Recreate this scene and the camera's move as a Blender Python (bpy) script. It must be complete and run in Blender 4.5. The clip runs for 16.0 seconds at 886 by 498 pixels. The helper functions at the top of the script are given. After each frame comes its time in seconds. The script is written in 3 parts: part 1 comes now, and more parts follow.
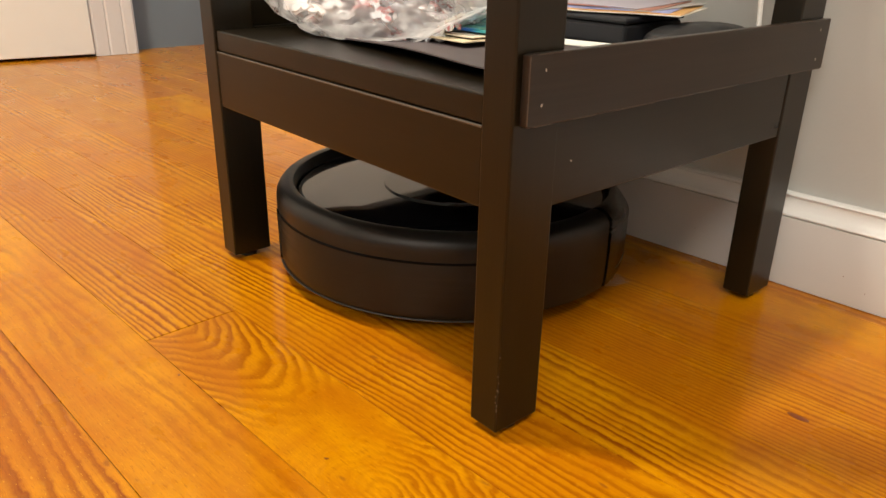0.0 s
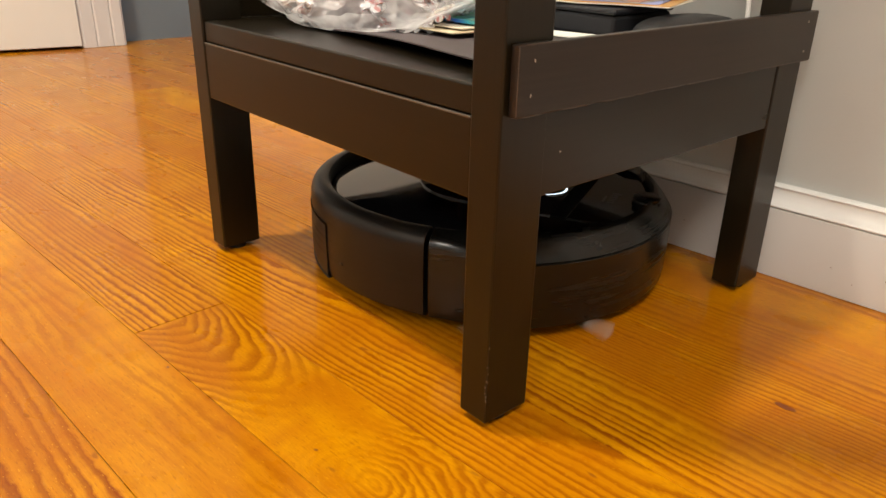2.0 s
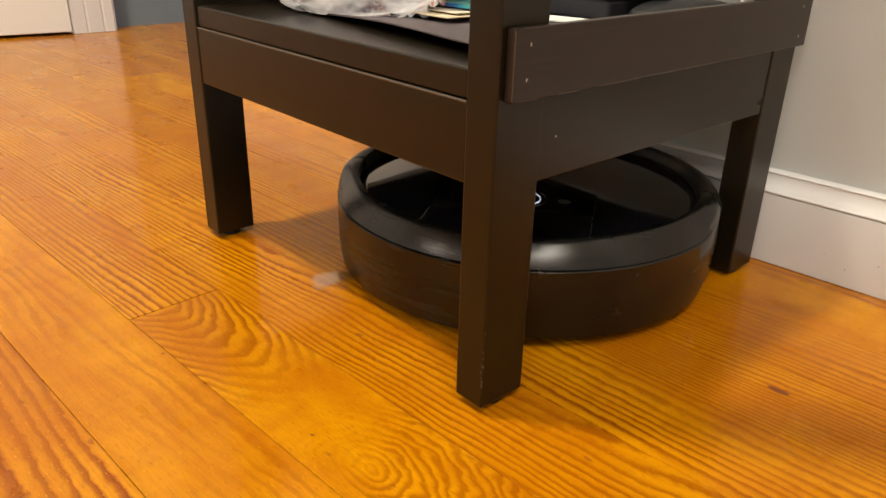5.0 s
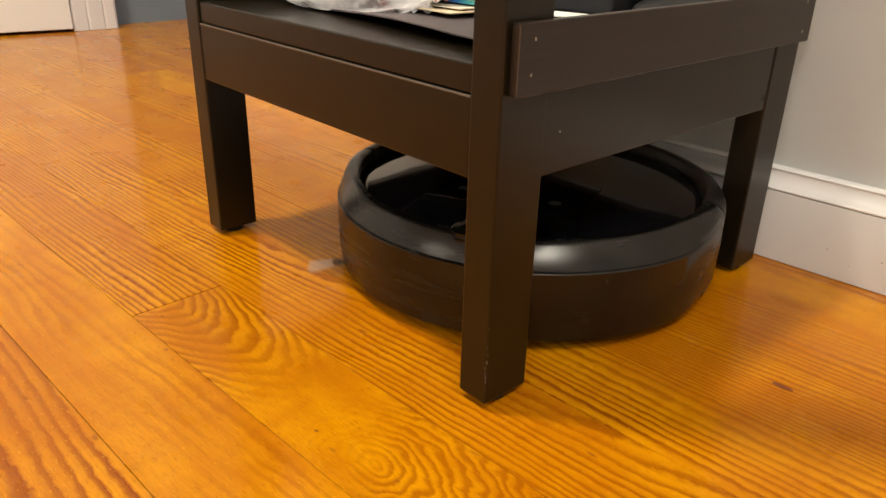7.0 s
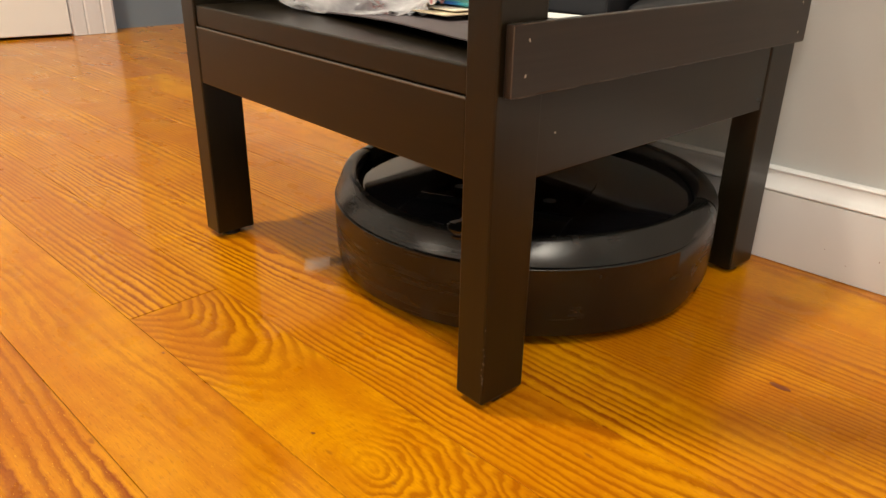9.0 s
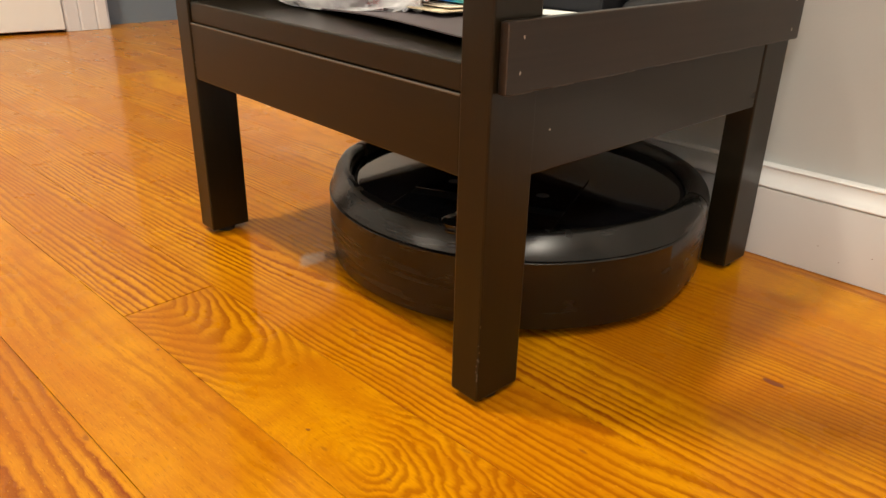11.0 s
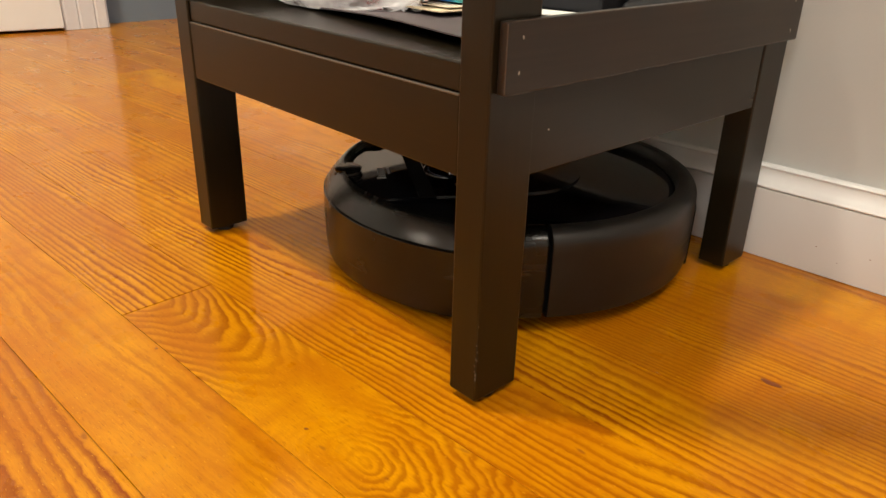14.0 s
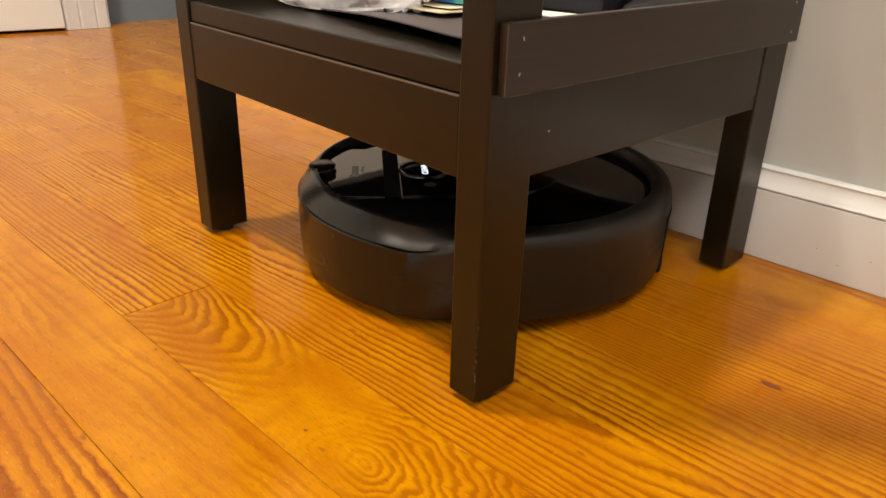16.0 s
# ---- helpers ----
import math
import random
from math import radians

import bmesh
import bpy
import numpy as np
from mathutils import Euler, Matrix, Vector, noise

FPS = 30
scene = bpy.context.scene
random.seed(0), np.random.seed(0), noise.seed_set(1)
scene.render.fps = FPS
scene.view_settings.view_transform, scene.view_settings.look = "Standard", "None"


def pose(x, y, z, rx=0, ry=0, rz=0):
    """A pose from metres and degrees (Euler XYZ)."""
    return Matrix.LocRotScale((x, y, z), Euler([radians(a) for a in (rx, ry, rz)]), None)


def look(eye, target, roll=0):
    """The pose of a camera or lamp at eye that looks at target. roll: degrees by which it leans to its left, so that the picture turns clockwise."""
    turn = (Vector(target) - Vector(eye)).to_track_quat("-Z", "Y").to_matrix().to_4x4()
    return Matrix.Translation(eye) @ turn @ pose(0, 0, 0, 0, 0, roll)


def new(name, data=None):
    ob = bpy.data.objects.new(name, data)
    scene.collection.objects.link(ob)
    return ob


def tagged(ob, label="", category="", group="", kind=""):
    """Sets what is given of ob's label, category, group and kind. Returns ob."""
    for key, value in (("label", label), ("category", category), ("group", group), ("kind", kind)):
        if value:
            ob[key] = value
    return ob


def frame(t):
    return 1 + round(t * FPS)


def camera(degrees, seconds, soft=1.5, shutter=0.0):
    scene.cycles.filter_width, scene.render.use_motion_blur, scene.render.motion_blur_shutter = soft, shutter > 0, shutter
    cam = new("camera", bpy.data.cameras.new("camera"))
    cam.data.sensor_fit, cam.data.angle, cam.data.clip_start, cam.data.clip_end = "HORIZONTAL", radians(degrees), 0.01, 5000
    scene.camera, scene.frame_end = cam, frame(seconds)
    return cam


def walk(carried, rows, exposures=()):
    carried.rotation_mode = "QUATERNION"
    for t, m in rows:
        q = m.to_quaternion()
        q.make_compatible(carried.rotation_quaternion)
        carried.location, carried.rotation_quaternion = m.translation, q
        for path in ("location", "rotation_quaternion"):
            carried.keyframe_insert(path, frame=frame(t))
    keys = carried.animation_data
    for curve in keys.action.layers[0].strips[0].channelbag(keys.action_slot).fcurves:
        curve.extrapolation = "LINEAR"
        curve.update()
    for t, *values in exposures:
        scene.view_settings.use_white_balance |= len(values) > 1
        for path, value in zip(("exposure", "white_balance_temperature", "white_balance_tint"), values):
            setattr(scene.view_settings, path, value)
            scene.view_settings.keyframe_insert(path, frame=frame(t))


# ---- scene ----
cam = camera(61.4, 16.0, 1.5, 0.5)
PATH = [
    (0, (0.2761, -0.2876, 0.3027), (-0.4190, 0.3163, -0.0873), 1.12),
    (0.5, (0.2765, -0.2877, 0.3021), (-0.4169, 0.3178, -0.0885), 1.10),
    (1, (0.2763, -0.2877, 0.3018), (-0.4141, 0.3196, -0.0912), 1.18),
    (1.5, (0.2770, -0.2874, 0.3015), (-0.4099, 0.3224, -0.0939), 1.27),
    (2, (0.2770, -0.2872, 0.3012), (-0.4073, 0.3240, -0.0964), 1.35),
    (2.5, (0.2772, -0.2870, 0.3013), (-0.4055, 0.3251, -0.0976), 1.37),
    (3, (0.2767, -0.2871, 0.3007), (-0.4037, 0.3250, -0.1021), 1.36),
    (3.5, (0.2769, -0.2875, 0.3001), (-0.4002, 0.3257, -0.1067), 1.36),
    (4, (0.2772, -0.2873, 0.3004), (-0.3975, 0.3261, -0.1102), 1.39),
    (6.5, (0.2746, -0.2910, 0.2985), (-0.3980, 0.3223, -0.1157), 1.49),
    (7, (0.2750, -0.2901, 0.2983), (-0.3976, 0.3223, -0.1171), 1.43),
    (7.5, (0.2764, -0.2893, 0.2981), (-0.3958, 0.3232, -0.1179), 1.30),
    (8, (0.2762, -0.2879, 0.2986), (-0.3959, 0.3251, -0.1167), 1.13),
    (8.5, (0.2765, -0.2878, 0.2981), (-0.3965, 0.3256, -0.1151), 1.10),
    (9, (0.2771, -0.2881, 0.2976), (-0.3972, 0.3248, -0.1143), 1.14),
    (11.5, (0.2777, -0.2886, 0.2979), (-0.3894, 0.3290, -0.1186), 1.37),
    (12, (0.2779, -0.2889, 0.2977), (-0.3891, 0.3291, -0.1185), 1.44),
    (12.5, (0.2777, -0.2879, 0.2975), (-0.3902, 0.3295, -0.1182), 1.50),
    (13, (0.2780, -0.2881, 0.2977), (-0.3906, 0.3291, -0.1171), 1.54),
    (13.5, (0.2779, -0.2882, 0.2980), (-0.3902, 0.3292, -0.1174), 1.52),
    (14, (0.2779, -0.2886, 0.2979), (-0.3893, 0.3293, -0.1181), 1.50),
    (14.5, (0.2779, -0.2889, 0.2977), (-0.3888, 0.3290, -0.1191), 1.51),
    (15, (0.2777, -0.2887, 0.2975), (-0.3890, 0.3295, -0.1189), 1.55),
    (15.5, (0.2770, -0.2882, 0.2982), (-0.3898, 0.3300, -0.1180), 1.64),
    (16, (0.2775, -0.2879, 0.2982), (-0.3902, 0.3298, -0.1172), 1.61),
]
walk(cam, [(t, look(e, g, r)) for t, e, g, r in PATH])

# ---- light: unseen ceiling lamps, placed for the room and the hall ----
world = bpy.data.worlds.new("room_dark")
scene.world = world
world.use_nodes = True
world.node_tree.nodes["Background"].inputs[0].default_value = (0.55, 0.6, 0.7, 1)
world.node_tree.nodes["Background"].inputs[1].default_value = 0.02
scene.view_settings.exposure = 0.0
CEIL = 2.45


def ceiling_lamp(x, y, watts, colour, size=0.16):
    d = bpy.data.lights.new("downlight", "AREA")
    d.shape, d.size, d.energy, d.color = "DISK", size, watts, colour
    ob = new("downlight", d)
    ob.matrix_world = pose(x, y, CEIL - 0.012)
    return ob


WARM = (1.0, 0.88, 0.71)
# First two set the main shadows; third and fourth are added fill.
LAMPS = [(-0.68, -0.52, 53, WARM), (1.40, -3.05, 68, (1.0, 0.93, 0.84)), (-0.9, -2.9, 18, WARM), (1.25, -0.70, 42, (1.0, 0.91, 0.77))]
for lx, ly, lw, lc in LAMPS:
    ceiling_lamp(lx, ly, lw, lc, 0.90 if lx > 1 else 0.22)
# Cool lamp added out of view, for bluish light from the hall.
ceiling_lamp(-1.35, 1.1, 24, (0.55, 0.78, 1.0))


# ---- materials ----
class Nodes:
    """Short hand for building a node material."""

    def __init__(self, name):
        self.mat = bpy.data.materials.new(name)
        self.mat.use_nodes = True
        self.tree = self.mat.node_tree
        self.bsdf = self.tree.nodes["Principled BSDF"]
        self.out = self.tree.nodes["Material Output"]

    def add(self, kind, **props):
        n = self.tree.nodes.new("ShaderNode" + kind)
        for k, v in props.items():
            setattr(n, k, v)
        return n

    def put(self, socket, value):
        if isinstance(value, bpy.types.NodeSocket):
            self.tree.links.new(value, socket)
        elif isinstance(value, (tuple, list)) and len(value) == 3 and socket.type == "RGBA":
            socket.default_value = (*value, 1)
        else:
            socket.default_value = value

    def math(self, op, a, b=0.0, c=0.0):
        n = self.add("Math", operation=op)
        for s, v in zip(n.inputs, (a, b, c)):
            self.put(s, v)
        return n.outputs[0]

    def mix(self, fac, a, b, blend="MIX"):
        n = self.add("Mix", data_type="RGBA", blend_type=blend)
        self.put(n.inputs[0], fac)
        self.put(n.inputs[6], a)
        self.put(n.inputs[7], b)
        return n.outputs[2]

    def coords(self, scale=(1, 1, 1), kind="Object", at=(0, 0, 0)):
        m = self.add("Mapping")
        self.put(m.inputs[0], self.add("TexCoord").outputs[kind])
        m.inputs["Scale"].default_value = scale
        m.inputs["Location"].default_value = at
        return m.outputs[0]

    def noise(self, vec, scale, detail=3.0, rough=0.55):
        n = self.add("TexNoise")
        self.put(n.inputs["Vector"], vec)
        n.inputs["Scale"].default_value, n.inputs["Detail"].default_value = scale, detail
        n.inputs["Roughness"].default_value = rough
        return n.outputs["Fac"]

    def ramp(self, fac, stops):
        n = self.add("ValToRGB")
        e = n.color_ramp.elements
        while len(e) < len(stops):
            e.new(0.5)
        for el, (p, c) in zip(e, stops):
            el.position, el.color = p, (*c, 1) if len(c) == 3 else c
        self.put(n.inputs[0], fac)
        return n.outputs[0]

    def span(self, fac, a, b, c, d):
        n = self.add("MapRange")
        for s, v in zip(n.inputs, (fac, a, b, c, d)):
            self.put(s, v)
        return n.outputs[0]

    def bump(self, height, strength, distance=0.001):
        n = self.add("Bump")
        n.inputs["Strength"].default_value, n.inputs["Distance"].default_value = strength, distance
        self.put(n.inputs["Height"], height)
        self.put(self.bsdf.inputs["Normal"], n.outputs[0])

    def set(self, **kw):
        for k, v in kw.items():
            self.put(self.bsdf.inputs[k.replace("_", " ")], v)
        return self.mat


def varnished(n, k, late, phase, cloud, fibre, tone):
    """Colours of the pine from the share k of dark late wood, with pores, flecks and a clear varnish."""
    fine = n.math("FRACT", n.math("MULTIPLY", phase, 3.0))
    k = n.math("ADD", k, n.math("MULTIPLY", n.math("MULTIPLY", fine, fine), 0.10))
    early = n.mix(n.span(cloud, 0.38, 0.64, 0, 1), (0.438 - tone * 0.3, 0.153 - tone * 0.16, 0.0006 + max(0, tone) * 0.08), (0.590 - tone * 0.3, 0.258 - tone * 0.2, 0.0007 + max(0, tone) * 0.08))
    ripple = n.noise(n.coords((42, 9, 1), at=(2, 6, 4)), 1.0, 2.0)
    early = n.mix(n.span(ripple, 0.42, 0.66, 0.0, 0.30), early, (0.36, 0.105, 0.001))
    col = n.mix(k, early, (0.190, 0.036, 0.0005))
    col = n.mix(n.span(fibre, 0.35, 0.75, 0.0, 0.34), col, (0.29, 0.075, 0.002))
    stain = n.noise(n.coords((45, 120, 1), at=(3, 1, 9)), 1.0, 1.0)
    col = n.mix(n.span(stain, 0.74, 0.80, 0.0, 0.55), col, (0.16, 0.045, 0.01))
    pore = n.noise(n.coords((130, 900, 1), at=(1, 4, 2)), 1.0, 1.0)
    col = n.mix(n.span(pore, 0.60, 0.72, 0.0, 0.42), col, (0.20, 0.05, 0.003))
    fleck = n.noise(n.coords((240, 700, 1), at=(7, 2, 5)), 1.0, 1.0)
    col = n.mix(n.span(fleck, 0.66, 0.76, 0.0, 0.35), col, (0.72, 0.36, 0.02))
    n.bump(n.math("ADD", n.math("MULTIPLY", late, 0.15), fibre), 0.03, 0.0004)
    scuff = n.noise(n.coords((14, 22, 1)), 1.0, 4.0)
    return n.set(Base_Color=col, Roughness=n.span(scuff, 0.3, 0.75, 0.24, 0.38), Specular_IOR_Level=0.05, Coat_Weight=0.52, Coat_IOR=1.30, Coat_Roughness=0.11)


def pine(name, xk, yk, stretch, spacing, warp, tone=0.0, contrast=1.0, patch=0.45):
    """Varnished heart pine: growth rings round (xk, yk), drawn out along the plank."""
    n = Nodes(name)
    tc = n.add("TexCoord").outputs["Object"]
    sep = n.add("SeparateXYZ")
    n.put(sep.inputs[0], tc)
    x, y = sep.outputs[0], sep.outputs[1]
    w1 = n.noise(n.coords((2.2, 9, 1), at=(xk * 3, yk * 7, spacing * 900)), 1.6, 2.0)
    w2 = n.noise(n.coords((9, 34, 1), at=(yk * 5, xk, 3)), 1.3, 2.0)
    bend = n.math("ADD", n.math("MULTIPLY", n.math("SUBTRACT", w1, 0.5), warp), n.math("MULTIPLY", n.math("SUBTRACT", w2, 0.5), warp * 0.22))
    u = n.math("MULTIPLY", n.math("SUBTRACT", x, xk), stretch)
    v = n.math("SUBTRACT", y, yk)
    r = n.math("SQRT", n.math("ADD", n.math("MULTIPLY", u, u), n.math("ADD", n.math("MULTIPLY", v, v), 0.000004)))
    phase = n.math("DIVIDE", n.math("ADD", r, bend), spacing)
    # rings of uneven width
    phase = n.math("ADD", phase, n.math("MULTIPLY", n.math("SINE", n.math("MULTIPLY", phase, 0.9)), 0.35))
    jag = n.noise(n.coords((70, 110, 1), at=(xk, yk, 1)), 1.0, 3.0, 0.6)
    phase = n.math("ADD", phase, n.math("MULTIPLY", n.math("SUBTRACT", jag, 0.5), 0.55))
    ring = n.math("FRACT", phase)
    late = n.ramp(ring, [(0.0, (0, 0, 0)), (0.36, (0.10, 0.10, 0.10)), (0.58, (0.65, 0.65, 0.65)), (0.80, (1, 1, 1)), (0.95, (0.06, 0.06, 0.06))])
    fibre = n.noise(n.coords((30, 900, 1)), 1.0, 3.0, 0.65)
    cloud = n.noise(n.coords((3, 9, 1), at=(yk, 5, xk)), 1.5, 3.0)
    k = n.math("MULTIPLY", late, n.span(cloud, 0.3, 0.65, 0.45 * contrast, 1.0 * contrast))
    blot = n.noise(n.coords((6, 20, 1), at=(xk * 2, 8, yk * 3)), 1.0, 2.0)
    k = n.math("MULTIPLY", k, n.span(blot, 0.40, 0.58, 1.0 - patch, 1.0))
    return varnished(n, k, late, phase, cloud, fibre, tone)

def knotty_pine(name, knot, axis, start):
    """A plain-sawn pine board: nested arches that point along the board from its cut end, then an oval knot swirl."""
    n = Nodes(name)
    sep = n.add("SeparateXYZ")
    n.put(sep.inputs[0], n.add("TexCoord").outputs["Object"])
    x, y = sep.outputs[0], sep.outputs[1]
    w1 = n.math("SUBTRACT", n.noise(n.coords((16, 28, 1), at=(4, 2, 1)), 1.0, 2.0), 0.5)
    w2 = n.math("SUBTRACT", n.noise(n.coords((60, 130, 1), at=(1, 7, 3)), 1.0, 3.0), 0.5)
    # arches
    along = n.math("SUBTRACT", x, start)
    v = n.math("SUBTRACT", n.math("SUBTRACT", y, axis), n.math("MULTIPLY", along, 0.10))
    arch = n.math("ADD", along, n.math("MULTIPLY", n.math("MULTIPLY", v, v), 42.0))
    arch = n.math("ADD", arch, n.math("ADD", n.math("MULTIPLY", w1, 0.040), n.math("MULTIPLY", w2, 0.007)))
    pa = n.math("DIVIDE", n.math("POWER", n.math("MAXIMUM", arch, 0.0), 0.85), 0.0250)
    # knot rings, drawn out along the board
    u = n.math("MULTIPLY", n.math("SUBTRACT", x, knot[0]), 0.70)
    w = n.math("SUBTRACT", y, knot[1])
    r = n.math("SQRT", n.math("ADD", n.math("MULTIPLY", u, u), n.math("MULTIPLY", w, w)))
    rb = n.math("ADD", r, n.math("ADD", n.math("MULTIPLY", w1, 0.030), n.math("MULTIPLY", w2, 0.0080)))
    pk = n.math("DIVIDE", rb, 0.0068)
    stops = [(0.0, (0, 0, 0)), (0.30, (0.10, 0.10, 0.10)), (0.52, (0.75, 0.75, 0.75)), (0.80, (1, 1, 1)), (0.95, (0.05, 0.05, 0.05))]
    la, lk = n.ramp(n.math("FRACT", pa), stops), n.ramp(n.math("FRACT", pk), stops)
    cloud = n.noise(n.coords((5, 13, 1), at=(1, 5, 2)), 1.5, 3.0)
    soft = n.span(cloud, 0.34, 0.62, 0.35, 1.0)
    wa = n.math("MULTIPLY", n.span(along, 0.100, 0.185, 0.85, 0.0), soft)
    right = n.span(n.math("ADD", n.math("SUBTRACT", x, knot[0]), n.math("MULTIPLY", w, 0.6)), -0.020, 0.012, 0.14, 0.62)
    wk = n.math("MULTIPLY", n.math("MULTIPLY", right, n.span(x, -0.085, -0.045, 0.0, 1.0)), n.span(r, 0.0, 0.009, 0.35, 1.0))
    late = n.math("MAXIMUM", n.math("MULTIPLY", la, wa), n.math("MULTIPLY", lk, wk))
    fibre = n.noise(n.coords((30, 900, 1)), 1.0, 3.0, 0.65)
    return varnished(n, late, late, pk, cloud, fibre, -0.02)


def paint(name, colour, rough=0.55, bump=0.15, scale=220, dirt=0.12, spec=0.5):
    n = Nodes(name)
    big = n.noise(n.coords(), 3.0, 3.0)
    fine = n.noise(n.coords(), scale, 2.0)
    dark = tuple(c * 0.8 for c in colour)
    col = n.mix(n.span(big, 0.35, 0.75, 0.0, dirt * 3), colour, dark)
    n.bump(fine, bump, 0.0006)
    return n.set(Base_Color=col, Roughness=n.span(big, 0.3, 0.7, rough - 0.06, rough + 0.08), Specular_IOR_Level=spec)


def stained_wood(name, colour, axis):
    """Espresso stain: long faint grain along one axis, slow tone changes, fine pores and rubbed spots."""
    n = Nodes(name)
    slow = tuple(1.2 if i == axis else 9 for i in range(3))
    thin = tuple(7 if i == axis else 260 for i in range(3))
    g = n.noise(n.coords(slow), 1.0, 3.0)
    grain = n.noise(n.coords(thin), 1.0, 4.0, 0.6)
    dust = n.noise(n.coords((900, 900, 900)), 1.0, 1.0)
    col = n.mix(n.span(g, 0.3, 0.7, 0, 1), colour, tuple(c * 1.35 for c in colour))
    col = n.mix(n.span(grain, 0.38, 0.70, 0.0, 0.55), col, tuple(c * 0.55 for c in colour))
    col = n.mix(n.span(dust, 0.80, 0.86, 0.0, 0.4), col, (0.09, 0.075, 0.06))
    n.bump(grain, 0.10, 0.0003)
    return n.set(Base_Color=col, Roughness=n.span(g, 0.3, 0.7, 0.27, 0.36), Specular_IOR_Level=0.36)


def plastic(name, colour, rough, dust=0.0, coat=0.0, spread=0.10, spec=0.5, streak=0.0):
    """Black plastic with dust, specks and, where it rubs along things, level scuffs."""
    n = Nodes(name)
    d = n.noise(n.coords(), 26, 4.0, 0.6)
    sp = n.noise(n.coords(), 420, 1.0)
    col = n.mix(n.span(d, 0.42, 0.75, 0.0, dust), colour, (0.16, 0.14, 0.12))
    col = n.mix(n.span(sp, 0.80, 0.86, 0.0, dust * 1.5), col, (0.45, 0.42, 0.38))
    rg = n.span(d, 0.3, 0.75, rough, rough + spread)
    if streak:
        st = n.noise(n.coords((9, 9, 260)), 1.0, 3.0, 0.6)
        where = n.noise(n.coords((11, 11, 38), at=(5, 2, 1)), 1.0, 2.0)
        k = n.math("MULTIPLY", n.span(st, 0.48, 0.72, 0.0, 1.0), n.span(where, 0.48, 0.66, 0.0, 1.0))
        col = n.mix(n.math("MULTIPLY", k, streak), col, (0.13, 0.115, 0.075))
        rg = n.math("ADD", rg, n.math("MULTIPLY", k, 0.16))
    n.bump(sp, 0.05, 0.0003)
    return n.set(Base_Color=col, Roughness=rg, Specular_IOR_Level=spec, Coat_Weight=coat, Coat_Roughness=0.05)


def plain(name, colour, rough=0.6, **kw):
    n = Nodes(name)
    f = n.noise(n.coords(), 60, 3.0)
    col = n.mix(n.span(f, 0.3, 0.7, 0, 0.35), colour, tuple(c * 0.75 for c in colour))
    return n.set(Base_Color=col, Roughness=rough, **kw)


def glow(name, colour, strength):
    n = Nodes(name)
    return n.set(Base_Color=(0.02, 0.02, 0.02), Emission_Color=colour, Emission_Strength=strength, Roughness=0.3)


def film_plastic(name):
    """Thin clear bag film: mostly see-through, with glints."""
    n = Nodes(name)
    lw = n.add("LayerWeight")
    lw.inputs[0].default_value = 0.45
    wr = n.noise(n.coords(), 38, 3.0)
    b = n.add("Bump")
    b.inputs["Strength"].default_value, b.inputs["Distance"].default_value = 0.7, 0.006
    n.put(b.inputs["Height"], wr)
    n.put(lw.inputs[1], b.outputs[0])
    gl = n.add("BsdfGlossy")
    gl.inputs["Roughness"].default_value = 0.09
    n.put(gl.inputs["Normal"], b.outputs[0])
    tr = n.add("BsdfTransparent")
    tr.inputs[0].default_value = (0.96, 0.965, 0.97, 1)
    mx = n.add("MixShader")
    n.put(mx.inputs[0], n.span(lw.outputs["Facing"], 0.0, 1.0, 0.05, 0.65))
    n.put(mx.inputs[1], tr.outputs[0])
    n.put(mx.inputs[2], gl.outputs[0])
    haze = n.add("BsdfTranslucent")
    haze.inputs[0].default_value = (0.9, 0.91, 0.93, 1)
    soft = n.add("MixShader")
    n.put(soft.inputs[0], n.span(wr, 0.40, 0.7, 0.22, 0.58))
    n.put(soft.inputs[1], mx.outputs[0])
    n.put(soft.inputs[2], haze.outputs[0])
    n.put(n.out.inputs[0], soft.outputs[0])
    return n.mat


def card_pieces(name):
    """Cut card pieces: grey-white backs, some with red and blue print."""
    n = Nodes(name)
    rnd = n.add("ObjectInfo").outputs["Random"]
    print_ = n.noise(n.coords((1, 1, 1)), 140, 2.0)
    base = n.ramp(rnd, [(0.0, (0.85, 0.85, 0.85)), (0.35, (0.72, 0.73, 0.76)), (0.6, (0.88, 0.88, 0.88)), (0.8, (0.78, 0.76, 0.77)), (1.0, (0.66, 0.72, 0.80))])
    ink = n.math("MULTIPLY", n.span(print_, 0.50, 0.56, 0, 1), n.math("GREATER_THAN", n.math("FRACT", n.math("MULTIPLY", rnd, 7.3)), 0.45))
    col = n.mix(n.math("MULTIPLY", ink, 0.75), base, (0.55, 0.10, 0.09))
    return n.set(Base_Color=col, Roughness=0.6)


M_WALL = paint("wall_paint", (0.522, 0.545, 0.532), 0.62, 0.25, 300)
M_TRIM = paint("trim_gloss_paint", (0.72, 0.705, 0.69), 0.32, 0.05, 120, 0.06)
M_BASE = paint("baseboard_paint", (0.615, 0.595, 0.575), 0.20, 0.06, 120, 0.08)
# Lighter than the baseboard's paint, to put the cap's caught light into it.
M_CAP = paint("cap_lit_gloss_paint", (0.81, 0.82, 0.81), 0.13, 0.03, 120, 0.05)
M_DOOR = paint("door_paint", (0.78, 0.77, 0.72), 0.45, 0.06, 160, 0.05)
M_HALL = paint("hall_paint", (0.19, 0.23, 0.26), 0.5, 0.2, 260)
M_CEIL = paint("ceiling_paint", (0.80, 0.79, 0.77), 0.8, 0.2, 200)
ESPRESSO = (0.0080, 0.0056, 0.0021)
